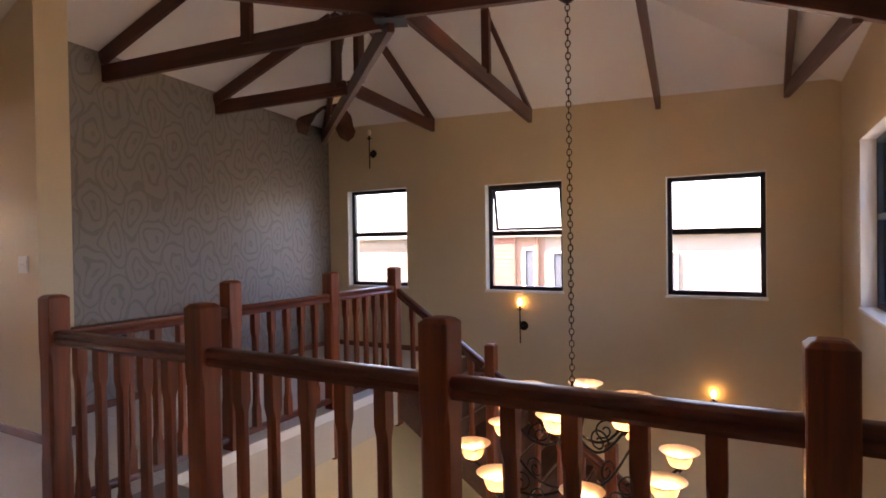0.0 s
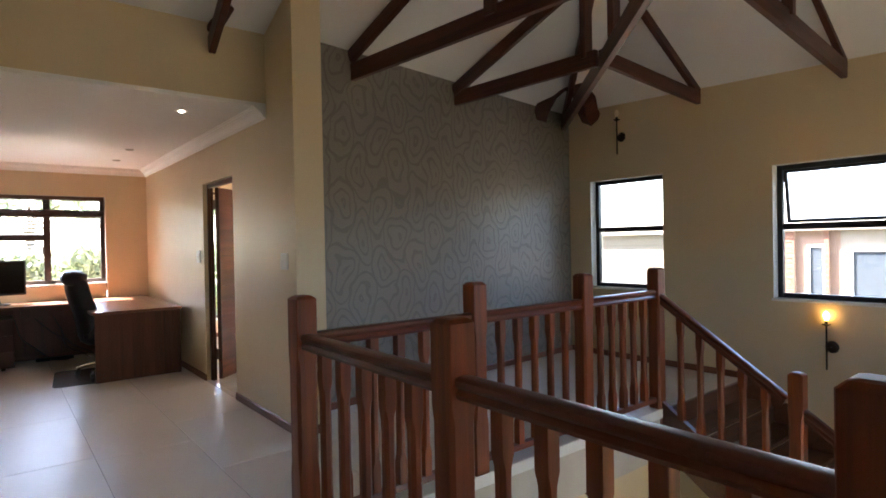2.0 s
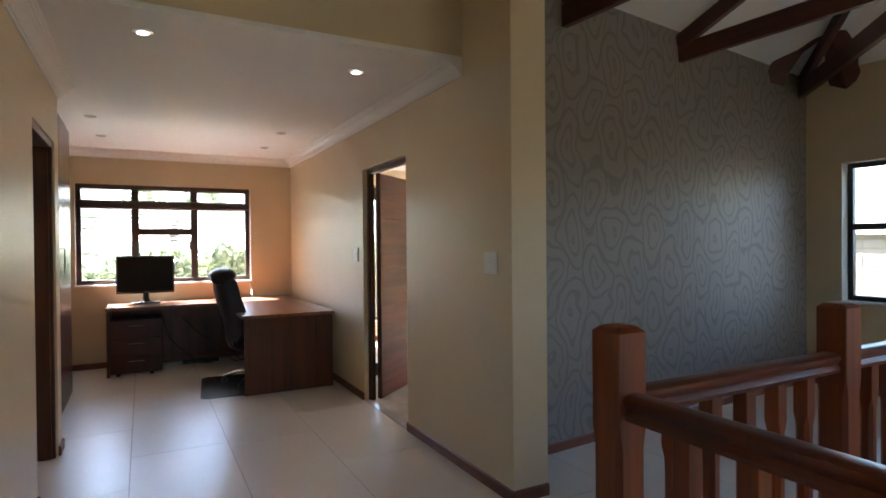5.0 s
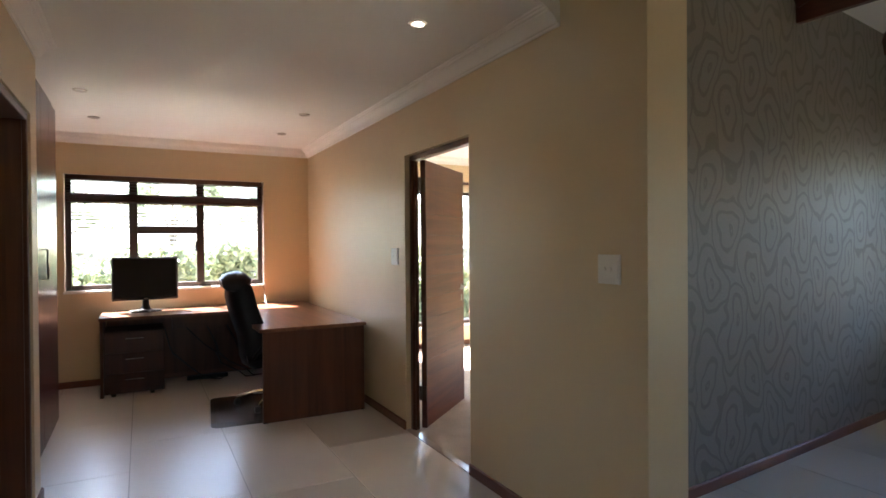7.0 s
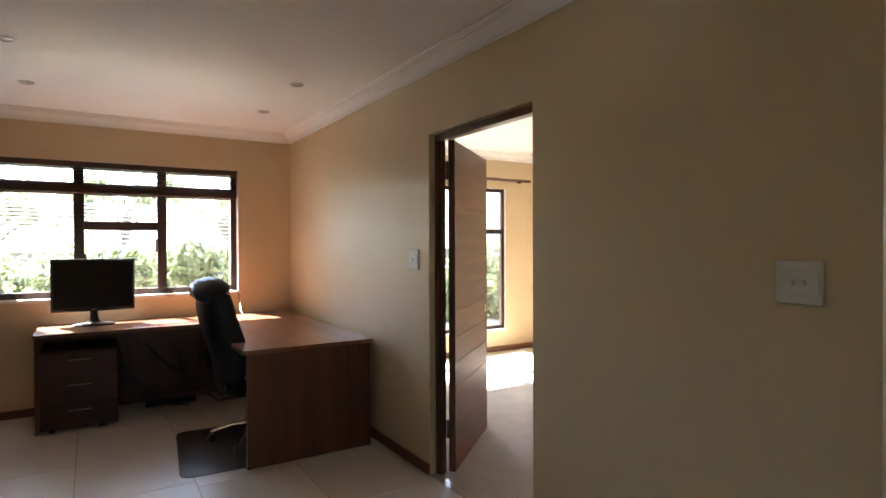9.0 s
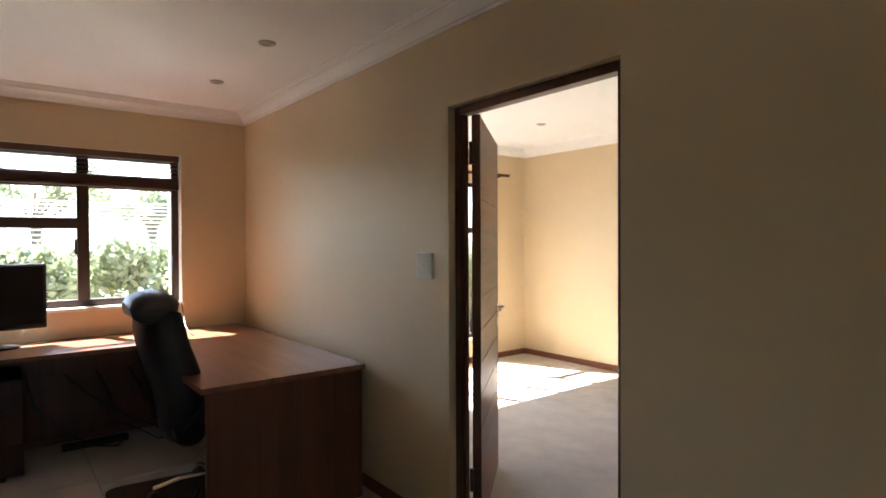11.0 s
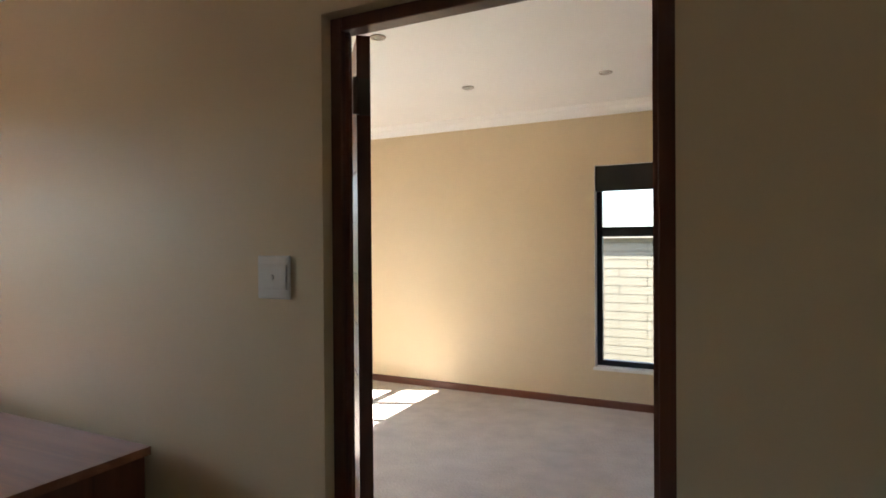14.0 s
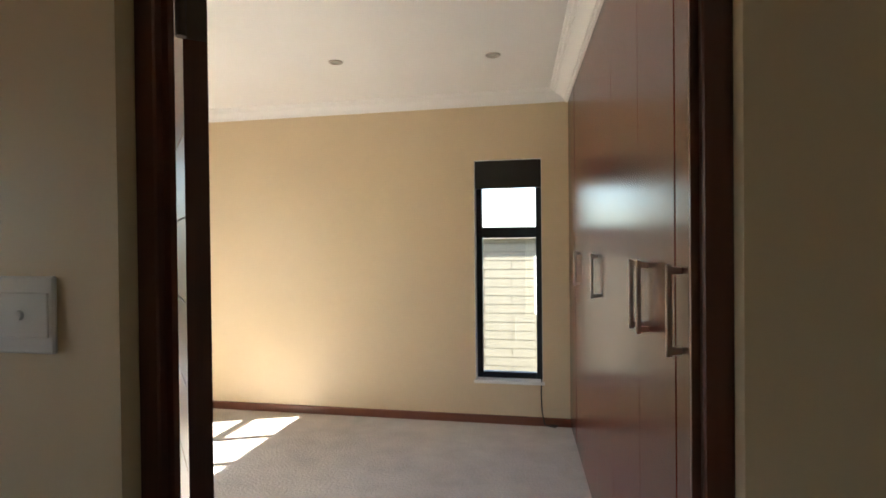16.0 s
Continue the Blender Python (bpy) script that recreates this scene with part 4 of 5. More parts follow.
# ---- switches and downlights ----
def light_switch(x, w, h, z, marks=1):
    t = thing("light_switch", pose(x, Y_SW, z), "white plastic light switch on the beige wall", "light switch", group="wall switches")
    part("plate", block(-w / 2, w / 2, -0.010, 0, -h / 2, h / 2, 0.003), M_PLASTIC, t)
    part("rocker_field", block(-w / 2 + 0.008, w / 2 - 0.008, -0.0145, -0.010, -h * 0.29, h * 0.29, 0.0015), M_PLASTIC, t)
    for k in range(marks):
        xx = 0 if marks == 1 else (-0.016 + 0.032 * k)
        part("rocker", lathe([(0.0, 0.006), (0.007, 0.005), (0.009, 0)], 12, at=(0, 0, 0)), M_PLASTIC, t).matrix_basis = pose(xx, -0.0145, 0, 90)
    return t


light_switch(-6.467, 0.125, 0.13, 1.303, 1)
light_switch(-4.187, 0.13, 0.125, 1.285, 2)


def downlight(x, y, z, lit):
    t = thing("downlight", pose(x, y, z), "recessed downlight, lit warm white" if lit else "recessed downlight with a metal ring, switched off", "downlight", group="ceiling downlights")
    part("ring", lathe([(0.030, -0.004), (0.033, -0.008), (0.043, -0.007), (0.047, 0.0)], 20), M_WHITE if lit else M_STEEL, t, smooth=True)
    # when unlit, the recess's shade is painted on as near-black
    part("recess", lathe([(0.021, -0.001), (0.024, -0.003), (0.031, -0.003), (0.031, 0.0)], 16), M_DOWN if lit else M_SHADOW, t)
    part("lamp", lathe([(0.0, -0.010), (0.013, -0.009), (0.021, -0.004), (0.021, 0.0)], 16), M_DOWN if lit else M_LENS, t, smooth=True)


downlight(-4.83, 1.765, Z_CEIL, True)
downlight(-4.985, 2.98, Z_CEIL, True)
for x, y in ((-7.17, 1.37), (-7.22, 2.98), (-8.115, 1.395), (-8.145, 2.99)):
    downlight(x, y, Z_CEIL, False)
for x, y in ((-6.962, 6.08), (-5.971, 6.176), (-7.954, 6.02), (-7.0, 4.9), (-8.0, 4.9)):
    downlight(x, y, Z_BED, False)


# ---- sconces ----
def sconce(x, y, z, lit):
    """A slim iron torch on a round back plate; z is its plate's centre."""
    t = thing("wall_sconce", pose(x, y, z), "slim wrought-iron torch sconce on the beige wall, " + ("its bulb lit" if lit else "unlit"), "wall lamp", group="iron wall sconces")
    bm = lathe([(0, 0), (0.05, 0), (0.055, 0.006), (0.045, 0.016), (0.02, 0.022), (0, 0.024)], 20)
    bmesh.ops.rotate(bm, verts=bm.verts, matrix=Matrix.Rotation(radians(90), 3, "X"))
    part("back_plate", bm, M_IRON, t, smooth=True)
    bm = tube([(0, -0.015, 0), (0, -0.05, 0.0)], 0.007)
    tube([(-0.03, -0.05, -0.20), (-0.03, -0.05, 0.0), (-0.03, -0.05, 0.20)], 0.008, 8, bm)
    tube([(0, -0.05, 0), (-0.03, -0.05, 0)], 0.007, 8, bm)
    part("stem", bm, M_IRON, t, smooth=True)
    part("cup", lathe([(0.008, 0.185), (0.012, 0.19), (0.036, 0.20), (0.038, 0.206), (0.012, 0.206), (0.012, 0.235), (0, 0.235)], 16, at=(-0.03, -0.05, 0)), M_IRON, t, smooth=True)
    part("bulb", lathe([(0.0, 0.236), (0.014, 0.24), (0.024, 0.262), (0.026, 0.28), (0.018, 0.305), (0.006, 0.318), (0, 0.32)], 14, at=(-0.03, -0.05, 0)), M_SCONCE_BULB if lit else M_SHADE, t, smooth=True)


sconce(-3.965, Y_NORTH, 2.598, False)
sconce(-1.862, Y_NORTH, 0.415, True)
sconce(0.16, Y_NORTH, -0.42, True)

# ---- chandelier ----
CH = (-0.475, 4.70)
ch = thing("chandelier", pose(CH[0], CH[1], 0), "two-tier wrought-iron chandelier with lit frosted bell shades on a long chain", "chandelier")
link = tube([(0.014 * math.cos(a), 0, 0.022 * math.sin(a)) for a in [2 * math.pi * k / 12 for k in range(12)]], 0.0035, 6, closed=True)
link_me = bpy.data.meshes.new("chain_link")
link.to_mesh(link_me)
link.free()
link_me.materials.append(M_IRON)
z = 0.56
k = 0
while z < 2.83:
    o = new("chain_link", link_me)
    o.parent = ch
    o.matrix_basis = pose(0, 0, z, 0, 0, 90 * (k % 2) + 12)
    z += 0.036
    k += 1
part("ceiling_boss", lathe([(0.0, 2.82), (0.02, 2.822), (0.055, 2.85), (0.06, 2.875), (0, 2.876)], 16), M_IRON, ch, smooth=True)
part("column", lathe([(0.0, -0.34), (0.02, -0.33), (0.032, -0.30), (0.012, -0.26), (0.018, -0.2), (0.05, -0.14), (0.055, -0.08), (0.018, -0.02), (0.014, 0.12), (0.04, 0.18), (0.045, 0.22), (0.016, 0.28), (0.012, 0.42), (0.03, 0.46), (0.01, 0.50), (0.008, 0.55), (0, 0.552)], 18), M_IRON, ch, smooth=True)


def ch_arm(r, z_root, z_cup, ang):
    ca, sa = math.cos(ang), math.sin(ang)
    pts = []
    for s in range(13):
        u = s / 12
        rr = 0.03 + (r - 0.03) * u
        zz = z_root + (z_cup - z_root) * u - 0.13 * math.sin(math.pi * u) * (1 - 0.2 * u)
        pts.append((rr * ca, rr * sa, zz))
    bm = tube(pts, 0.008, 7)
    cx, cz = r * 0.52, z_root + (z_cup - z_root) * 0.5 - 0.055
    sc = []
    for s in range(22):
        a = s * 0.42
        q = 0.075 * (1 - s / 26)
        sc.append(((cx + q * math.cos(a)) * ca, (cx + q * math.cos(a)) * sa, cz + q * math.sin(a)))
    tube(sc, 0.0055, 6, bm)
    part("arm", bm, M_IRON, ch, smooth=True)
    x, y = r * ca, r * sa
    part("cup", lathe([(0.0, z_cup - 0.03), (0.01, z_cup - 0.02), (0.014, z_cup - 0.01), (0.034, z_cup), (0.034, z_cup + 0.006), (0, z_cup + 0.008)], 14, at=(x, y, 0)), M_IRON, ch, smooth=True)
    part("shade", lathe([(0.030, z_cup + 0.008), (0.052, z_cup + 0.016), (0.066, z_cup + 0.040), (0.071, z_cup + 0.066), (0.084, z_cup + 0.086), (0.108, z_cup + 0.101), (0.114, z_cup + 0.104),
                         (0.107, z_cup + 0.098), (0.080, z_cup + 0.083), (0.067, z_cup + 0.064), (0.062, z_cup + 0.040), (0.030, z_cup + 0.012)], 24, at=(x, y, 0)), M_SHADE, ch, smooth=True)
    part("bulb", lathe([(0.0, z_cup + 0.010), (0.010, z_cup + 0.016), (0.017, z_cup + 0.04), (0.016, z_cup + 0.06), (0.005, z_cup + 0.085), (0, z_cup + 0.088)], 12, at=(x, y, 0)), M_BULB, ch, smooth=True)


for k in range(6):
    ch_arm(0.38, 0.24, 0.35, radians(33 + 60 * k))
for k in range(8):
    ch_arm(0.61, -0.10, 0.05, radians(20 + 45 * k))


for k in range(10):
    a = radians(36 * k)
    c, q = math.cos(a), math.sin(a)
    pts = [(0.03 * c, 0.03 * q, 0.40), (0.09 * c, 0.09 * q, 0.46), (0.15 * c, 0.15 * q, 0.44), (0.17 * c, 0.17 * q, 0.39), (0.14 * c, 0.14 * q, 0.365), (0.12 * c, 0.12 * q, 0.385)]
    part("scroll", tube(pts, 0.006, 6), M_IRON, ch, smooth=True)

# ---- study furniture ----
def desk():
    t = thing("desk", pose(0, 0, 0), "L-shaped walnut-veneer office desk with a panelled end", "desk")
    top = bmesh.new()
    zt, th = 0.742, 0.028
    pts = [(X_OFF + 0.02, 3.42), (X_OFF + 0.02, 1.395), (-8.39, 1.395), (-8.39, 2.546), (-6.944, 2.546), (-6.944, 3.42)]
    lo = [top.verts.new((x, y, zt - th)) for x, y in pts]
    hi = [top.verts.new((x, y, zt)) for x, y in pts]
    top.faces.new(lo)
    top.faces.new(list(reversed(hi)))
    for i in range(6):
        top.faces.new((lo[i], hi[i], hi[(i + 1) % 6], lo[(i + 1) % 6]))
    bmesh.ops.recalc_face_normals(top, faces=top.faces)
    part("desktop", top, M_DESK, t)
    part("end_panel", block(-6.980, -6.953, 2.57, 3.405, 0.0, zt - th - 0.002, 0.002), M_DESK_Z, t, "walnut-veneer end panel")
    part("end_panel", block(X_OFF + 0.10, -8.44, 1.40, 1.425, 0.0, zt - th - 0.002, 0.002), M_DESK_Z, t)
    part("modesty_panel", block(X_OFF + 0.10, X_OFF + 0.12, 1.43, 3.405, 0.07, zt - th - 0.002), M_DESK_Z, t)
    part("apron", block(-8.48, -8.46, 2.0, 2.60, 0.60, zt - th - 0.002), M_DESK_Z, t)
    for x, y in ((-6.966, 2.585), (-6.966, 3.385), (-8.46, 1.412)):
        part("foot", lathe([(0.018, -0.0), (0.018, 0.012), (0.0, 0.012)], 12, at=(x, y, 0)), M_BLACK, t)
    return t


desk()


def drawer_unit():
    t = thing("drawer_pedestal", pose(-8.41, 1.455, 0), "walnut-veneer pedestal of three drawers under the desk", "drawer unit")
    part("body", block(-0.50, -0.02, -0.025, 0.475, 0.03, 0.605, 0.002), M_PEDESTAL_SHADED, t)
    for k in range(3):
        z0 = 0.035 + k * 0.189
        d = part("drawer_front", block(-0.02, 0.0, -0.021, 0.471, z0, z0 + 0.184, 0.002), M_PEDESTAL_SHADED, t)
        h = bmesh.new()
        tube([(0.0, 0.15, z0 + 0.13), (0.022, 0.15, z0 + 0.13), (0.022, 0.30, z0 + 0.13), (0.0, 0.30, z0 + 0.13)], 0.004, 8, h)
        part("handle", h, M_CHROME, d, "slim chrome bar handle", smooth=True)
    for x in (-0.45, -0.06):
        for y in (0.05, 0.37):
            part("castor", lathe([(0.02, 0), (0.022, 0.02), (0.015, 0.04), (0, 0.04)], 10, at=(x, y, 0)), M_BLACK, t)


drawer_unit()


def monitor():
    t = thing("monitor", pose(-8.84, 1.78, 0.742, 0, 0, 4), "black widescreen monitor, switched off, on a round stand", "monitor")
    part("bezel", block(-0.05, 0.0, -0.297, 0.297, 0.112, 0.545, 0.008), M_BLACK, t)
    part("screen", block(0.0, 0.002, -0.277, 0.277, 0.145, 0.525), M_SCREEN, t)
    part("badge", block(0.0, 0.002, -0.02, 0.02, 0.126, 0.132), M_STEEL, t)
    part("neck", lathe([(0.0, 0.01), (0.06, 0.012), (0.045, 0.03), (0.032, 0.06), (0.028, 0.13), (0, 0.13)], 18, at=(-0.03, 0, 0)), M_BLACK, t, smooth=True)
    bm = lathe([(0.0, 0.0), (0.135, 0.0), (0.140, 0.005), (0.12, 0.014), (0.03, 0.020), (0, 0.020)], 28)
    bmesh.ops.scale(bm, verts=bm.verts, vec=(0.8, 1.1, 1))
    part("base", bm, M_BLACK, t, smooth=True)


monitor()


def pad(path, width, thick, seg=12, taper=None, fat=None):
    """An upholstered slab whose middle line is path [(x, z)]; width along y, softly rounded across."""
    bm = bmesh.new()
    rings = []
    n = len(path)
    for i, (x, z) in enumerate(path):
        a, b = path[max(i - 1, 0)], path[min(i + 1, n - 1)]
        d = Vector((b[0] - a[0], 0, b[1] - a[1])).normalized()
        nn = Vector((-d.z, 0, d.x))
        w = width * (taper[i] if taper else 1)
        end = (0.55 if i in (0, n - 1) else 1) * (fat[i] if fat else 1)
        ring = []
        for s in range(seg):
            t = 2 * math.pi * s / seg
            cy = math.copysign(abs(math.cos(t)) ** 0.45, math.cos(t)) * w / 2
            cn = math.copysign(abs(math.sin(t)) ** 0.7, math.sin(t)) * thick / 2 * end
            curve = 0.10 * (cy / (width / 2)) ** 2 * thick * 3
            ring.append(bm.verts.new(Vector((x, cy, z)) + nn * (cn - curve)))
        rings.append(ring)
    for a, b in zip(rings, rings[1:]):
        for s in range(seg):
            bm.faces.new((a[s], a[(s + 1) % seg], b[(s + 1) % seg], b[s]))
    bm.faces.new(list(reversed(rings[0])))
    bm.faces.new(rings[-1])
    bmesh.ops.recalc_face_normals(bm, faces=bm.faces)
    return bm


def office_chair(m):
    t = thing("office_chair", m, "high-backed black leather office chair with a chrome star base", "chair")
    part("seat", pad([(-0.24, 0.46), (-0.16, 0.47), (0.0, 0.465), (0.15, 0.475), (0.24, 0.46), (0.28, 0.43)], 0.52, 0.09), M_LEATHER, t, smooth=True)
    part("backrest", pad([(-0.150, 0.35), (-0.165, 0.40), (-0.175, 0.47), (-0.185, 0.56), (-0.205, 0.66), (-0.240, 0.77), (-0.275, 0.88), (-0.295, 0.98), (-0.300, 1.05), (-0.300, 1.08)], 0.46, 0.20, seg=20,
                         taper=[0.7, 0.88, 0.96, 1, 1, 1, 0.98, 0.95, 0.88, 0.80], fat=[0.8, 0.95, 1.08, 1.05, 1.0, 1.0, 1.0, 1.0, 0.92, 0.8]), M_LEATHER, t, smooth=True)
    part("headrest", pad([(-0.425, 1.085), (-0.40, 1.092), (-0.36, 1.098), (-0.31, 1.10), (-0.265, 1.092), (-0.232, 1.065), (-0.215, 1.03)], 0.40, 0.155, seg=20,
                         taper=[0.85, 0.95, 1, 1, 1, 0.97, 0.85], fat=[0.7, 0.72, 0.88, 1, 1, 0.95, 0.8]), M_LEATHER, t, smooth=True)
    part("seam", tube([(-0.375, y, 1.035) for y in (-0.17, -0.06, 0.06, 0.17)], 0.006, 6), M_BLACK, t, "stitched seam under the headrest")
    for s in (-1, 1):
        bolt = lathe([(0.022, 0), (0.022, 0.004), (0.014, 0.006), (0, 0.004)], 14)
        bmesh.ops.rotate(bolt, verts=bolt.verts, matrix=Matrix.Rotation(radians(-90 * s), 3, "X"))
        bmesh.ops.translate(bolt, verts=bolt.verts, vec=(-0.10, s * 0.235, 0.50))
        part("bolt", bolt, M_CHROME, t, "round metal bolt cap", smooth=True)
    for s in (-1, 1):
        part("armrest", tube([(-0.20, s * 0.27, 0.46), (-0.10, s * 0.31, 0.60), (0.02, s * 0.31, 0.655), (0.16, s * 0.31, 0.65)], 0.016, 8), M_BLACK, t, smooth=True)
    part("column", lathe([(0.03, 0.10), (0.03, 0.25), (0.02, 0.25), (0.02, 0.42), (0.06, 0.43), (0, 0.43)], 16), M_CHROME, t, "chrome gas lift", smooth=True)
    for k in range(5):
        a = radians(72 * k + 20)
        c, s = math.cos(a), math.sin(a)
        bm = bmesh.new()
        tube([(0.03 * c, 0.03 * s, 0.125), (0.16 * c, 0.16 * s, 0.115), (0.30 * c, 0.30 * s, 0.075)], 0.016, 8, bm)
        leg = part("leg", bm, M_CHROME, t, "polished chrome leg", smooth=True)
        w = lathe([(0, -0.022), (0.024, -0.022), (0.028, -0.016), (0.028, 0.016), (0.024, 0.022), (0, 0.022)], 14)
        bmesh.ops.rotate(w, verts=w.verts, matrix=Matrix.Rotation(radians(90), 3, "X") @ Matrix.Rotation(0, 3, "Z"))
        bmesh.ops.rotate(w, verts=w.verts, matrix=Matrix.Rotation(a + 0.6, 3, "Z"))
        bmesh.ops.translate(w, verts=w.verts, vec=(0.30 * c, 0.30 * s, 0.031))
        part("castor", w, M_BLACK, leg, "black castor", smooth=True)
    return t


office_chair(pose(-7.50, 2.755, 0.003, 0, 0, 88))
bm = bmesh.new()
ring = []
for cx, cy, a0 in ((0.86, 0.82, 0), (0.07, 0.82, 90), (0.07, 0.07, 180), (0.86, 0.07, 270)):
    for k in range(5):
        a = radians(a0 + 22.5 * k)
        ring.append((cx + 0.07 * math.cos(a), cy + 0.07 * math.sin(a)))
lo, hi = [bm.verts.new((x, y, 0.0)) for x, y in ring], [bm.verts.new((x, y, 0.003)) for x, y in ring]
bm.faces.new(list(reversed(lo)))
bm.faces.new(hi)
for k in range(len(ring)):
    bm.faces.new((lo[k - 1], lo[k], hi[k], hi[k - 1]))
tagged(part("chair_mat", bm, M_MAT), "thin dark translucent chair mat with rounded corners on the tiled floor", "chair mat").matrix_world = pose(-7.955, 2.285, 0, 0, 0, -5.5)

# cables under the desk
rng = random.Random(4)
for k in range(4):
    pts = [(X_OFF + 0.14 + rng.uniform(0, 0.1), 1.95 + 0.4 * k * 0.5, 0.55)]
    y = pts[0][1]
    for s in range(7):
        y += rng.uniform(0.02, 0.18)
        pts.append((X_OFF + 0.20 + rng.uniform(0, 0.2), y, max(0.012, 0.4 - s * 0.11 + rng.uniform(-0.02, 0.02))))
    tagged(part("cable", tube(pts, 0.006, 6), M_BLACK, smooth=True), "loose black cable hanging under the desk", "cable", group="desk cables")
tagged(part("power_strip", block(X_OFF + 0.18, X_OFF + 0.24, 2.15, 2.55, 0.0, 0.04, 0.004), M_BLACK), "black power strip on the floor under the desk", "power strip")
tagged(part("plug_cable", tube([(X_OFF + 0.01, 2.97, 0.94), (X_OFF + 0.06, 2.97, 0.86), (X_OFF + 0.2, 2.95, 0.78), (X_OFF + 0.38, 2.94, 0.752), (X_OFF + 0.50, 2.93, 0.752)], 0.004, 6), M_BLACK, smooth=True), "thin cable with a plug lying on the desk", "cable")

# wooden venetian blind, drawn up to the top of the study window
bl = thing("venetian_blind", pose(X_OFF + 0.0, 1.075, 0), "brown wooden venetian blind half drawn up in the study window", "blind")
part("head_rail", block(-0.06, -0.01, 0.015, OW - 0.015, 2.066, 2.116, 0.003), M_BLIND, bl)
part("bottom_rail", block(-0.062, -0.01, 0.015, OW - 0.015, 1.845, 1.865, 0.003), M_BLIND, bl)
for k in range(14):
    part("slat", block(-0.060, -0.012, 0.015, OW - 0.015, 1.867 + 0.005 * k, 1.8695 + 0.005 * k), M_BLIND, bl)
for k in range(4):
    part("slat", block(-0.060, -0.012, 0.015, OW - 0.015, 1.952 + 0.031 * k, 1.9545 + 0.031 * k), M_BLIND, bl)
for y in (0.35, 0.95, 1.55):
    part("cord", block(-0.037, -0.034, y, y + 0.003, 1.86, 2.08), M_BLIND, bl, "thin cord of the blind")

# built-in cupboard of the study
cb = thing("study_cupboard", pose(0, 0, 0), "tall built-in cupboard in dark red-brown veneer", "cupboard", kind="structure")
part("body", block(-7.70, X_RET - 0.006, 0.43, 1.14, 0.0, Z_CEIL - 0.002), M_CUP, cb)
for k in range(4):
    x0 = -7.70 + 0.3735 * k
    d = part("door", block(x0 + 0.002, x0 + 0.3715, 1.14, 1.165, 0.06, Z_CEIL - 0.06, 0.002), M_CUP, cb)
    if k == 1:
        hx = x0 + 0.335
        part("handle", tube([(hx, 1.165, 1.18), (hx, 1.190, 1.18), (hx, 1.190, 1.38), (hx, 1.165, 1.38)], 0.006, 8), M_BLACK, d, "dark bar handle")

# bedroom cupboards: the run stands a few degrees off the wall
CUP_POSE = pose(-5.475, 6.57, 0, 0, 0, 4.1)
bc = thing("bedroom_cupboard", CUP_POSE, "run of tall built-in bedroom cupboards in glossy red-brown veneer", "cupboard", kind="structure")
# solid body, coloured near-black so the door gaps read as shaded
part("body", block(0.022, 0.27, -2.64, 0.48, 0.0, Z_BED - 0.1), M_SHADOW, bc, "cupboard body painted near-black for the shade in its gaps")
part("pelmet", block(0.002, 0.27, -2.64, 0.48, Z_BED - 0.1, Z_BED - 0.002), M_CUP, bc)
part("door", block(0.0, 0.02, 0.026, 0.46, 0.04, Z_BED - 0.1, 0.002), M_CUP, bc)
for b, a in zip((0.0, -0.49, -0.98, -1.47, -1.985, -2.414), (-0.49, -0.98, -1.47, -1.985, -2.405, -2.64)):
    part("door", block(0, 0.02, a + 0.001, b - 0.001, 0.04, Z_BED - 0.1, 0.001), M_CUP, bc)
for hy in (-0.25, -1.06, -2.01, -2.12, -2.46):
    h = bmesh.new()
    for z in (1.155, 1.345):
        quad_box(h, -0.024, 0.0, hy - 0.007, hy + 0.007, z - 0.008, z + 0.008)
    quad_box(h, -0.035, -0.022, hy - 0.007, hy + 0.007, 1.14, 1.36, 0.002)
    part("handle", h, M_STEEL, bc, "long brushed steel bar handle")
ob = tagged(part("cornice", sweep_x([(y * 1.3, z * 1.2) for y, z in COVE], 3.12), M_CEIL, smooth=True), "white plaster cove cornice above the cupboards", "cornice", kind="structure")
ob.matrix_world = CUP_POSE @ pose(0, 0.48, Z_BED, 0, 0, -90)

# curtain rail and blind of the bedroom windows
tagged(part("curtain_rail", tube([(X_BEDW + 0.07, 4.1, 2.23), (X_BEDW + 0.07, 6.75, 2.23)], 0.018, 12), M_FRAME, smooth=True), "dark wooden curtain rail above the bedroom window", "curtain rail")
for y in (4.25, 6.6):
    tagged(part("rail_bracket", block(X_BEDW, X_BEDW + 0.07, y - 0.015, y + 0.015, 2.20, 2.23, 0.002), M_FRAME), "small dark curtain rail bracket on the wall", "bracket")
b7 = thing("roller_blind", pose(0, 0, 0), "dark blind drawn up in the slim bedroom window", "blind")
part("head_box", block(-6.23, -5.715, Y_BED + 0.02, Y_BED + 0.08, 1.845, 2.06, 0.004), M_BLACK, b7)
tagged(part("blind_cord", tube([(-5.72, Y_BED + 0.0, 0.36), (-5.725, Y_BED - 0.02, 0.25), (-5.72, Y_BED - 0.02, 0.12), (-5.70, Y_BED - 0.03, 0.02), (-5.66, Y_BED - 0.05, 0.012), (-5.62, Y_BED - 0.06, 0.012), (-5.60, Y_BED - 0.03, 0.012), (-5.66, Y_BED - 0.02, 0.016)], 0.005, 6), M_BLACK, smooth=True), "thin dark cord lying by the bedroom window", "cable")

# ---- outside ----
def ground():
    bm = bmesh.new()
    r = 900
    vs = [bm.verts.new(p) for p in ((-r, -r, -3.2), (r, -r, -3.2), (r, r, -3.2), (-r, r, -3.2))]
    bm.faces.new(vs)
    tagged(part("ground", bm, M_EARTH), "garden ground reaching the horizon", "ground", kind="structure")


ground()
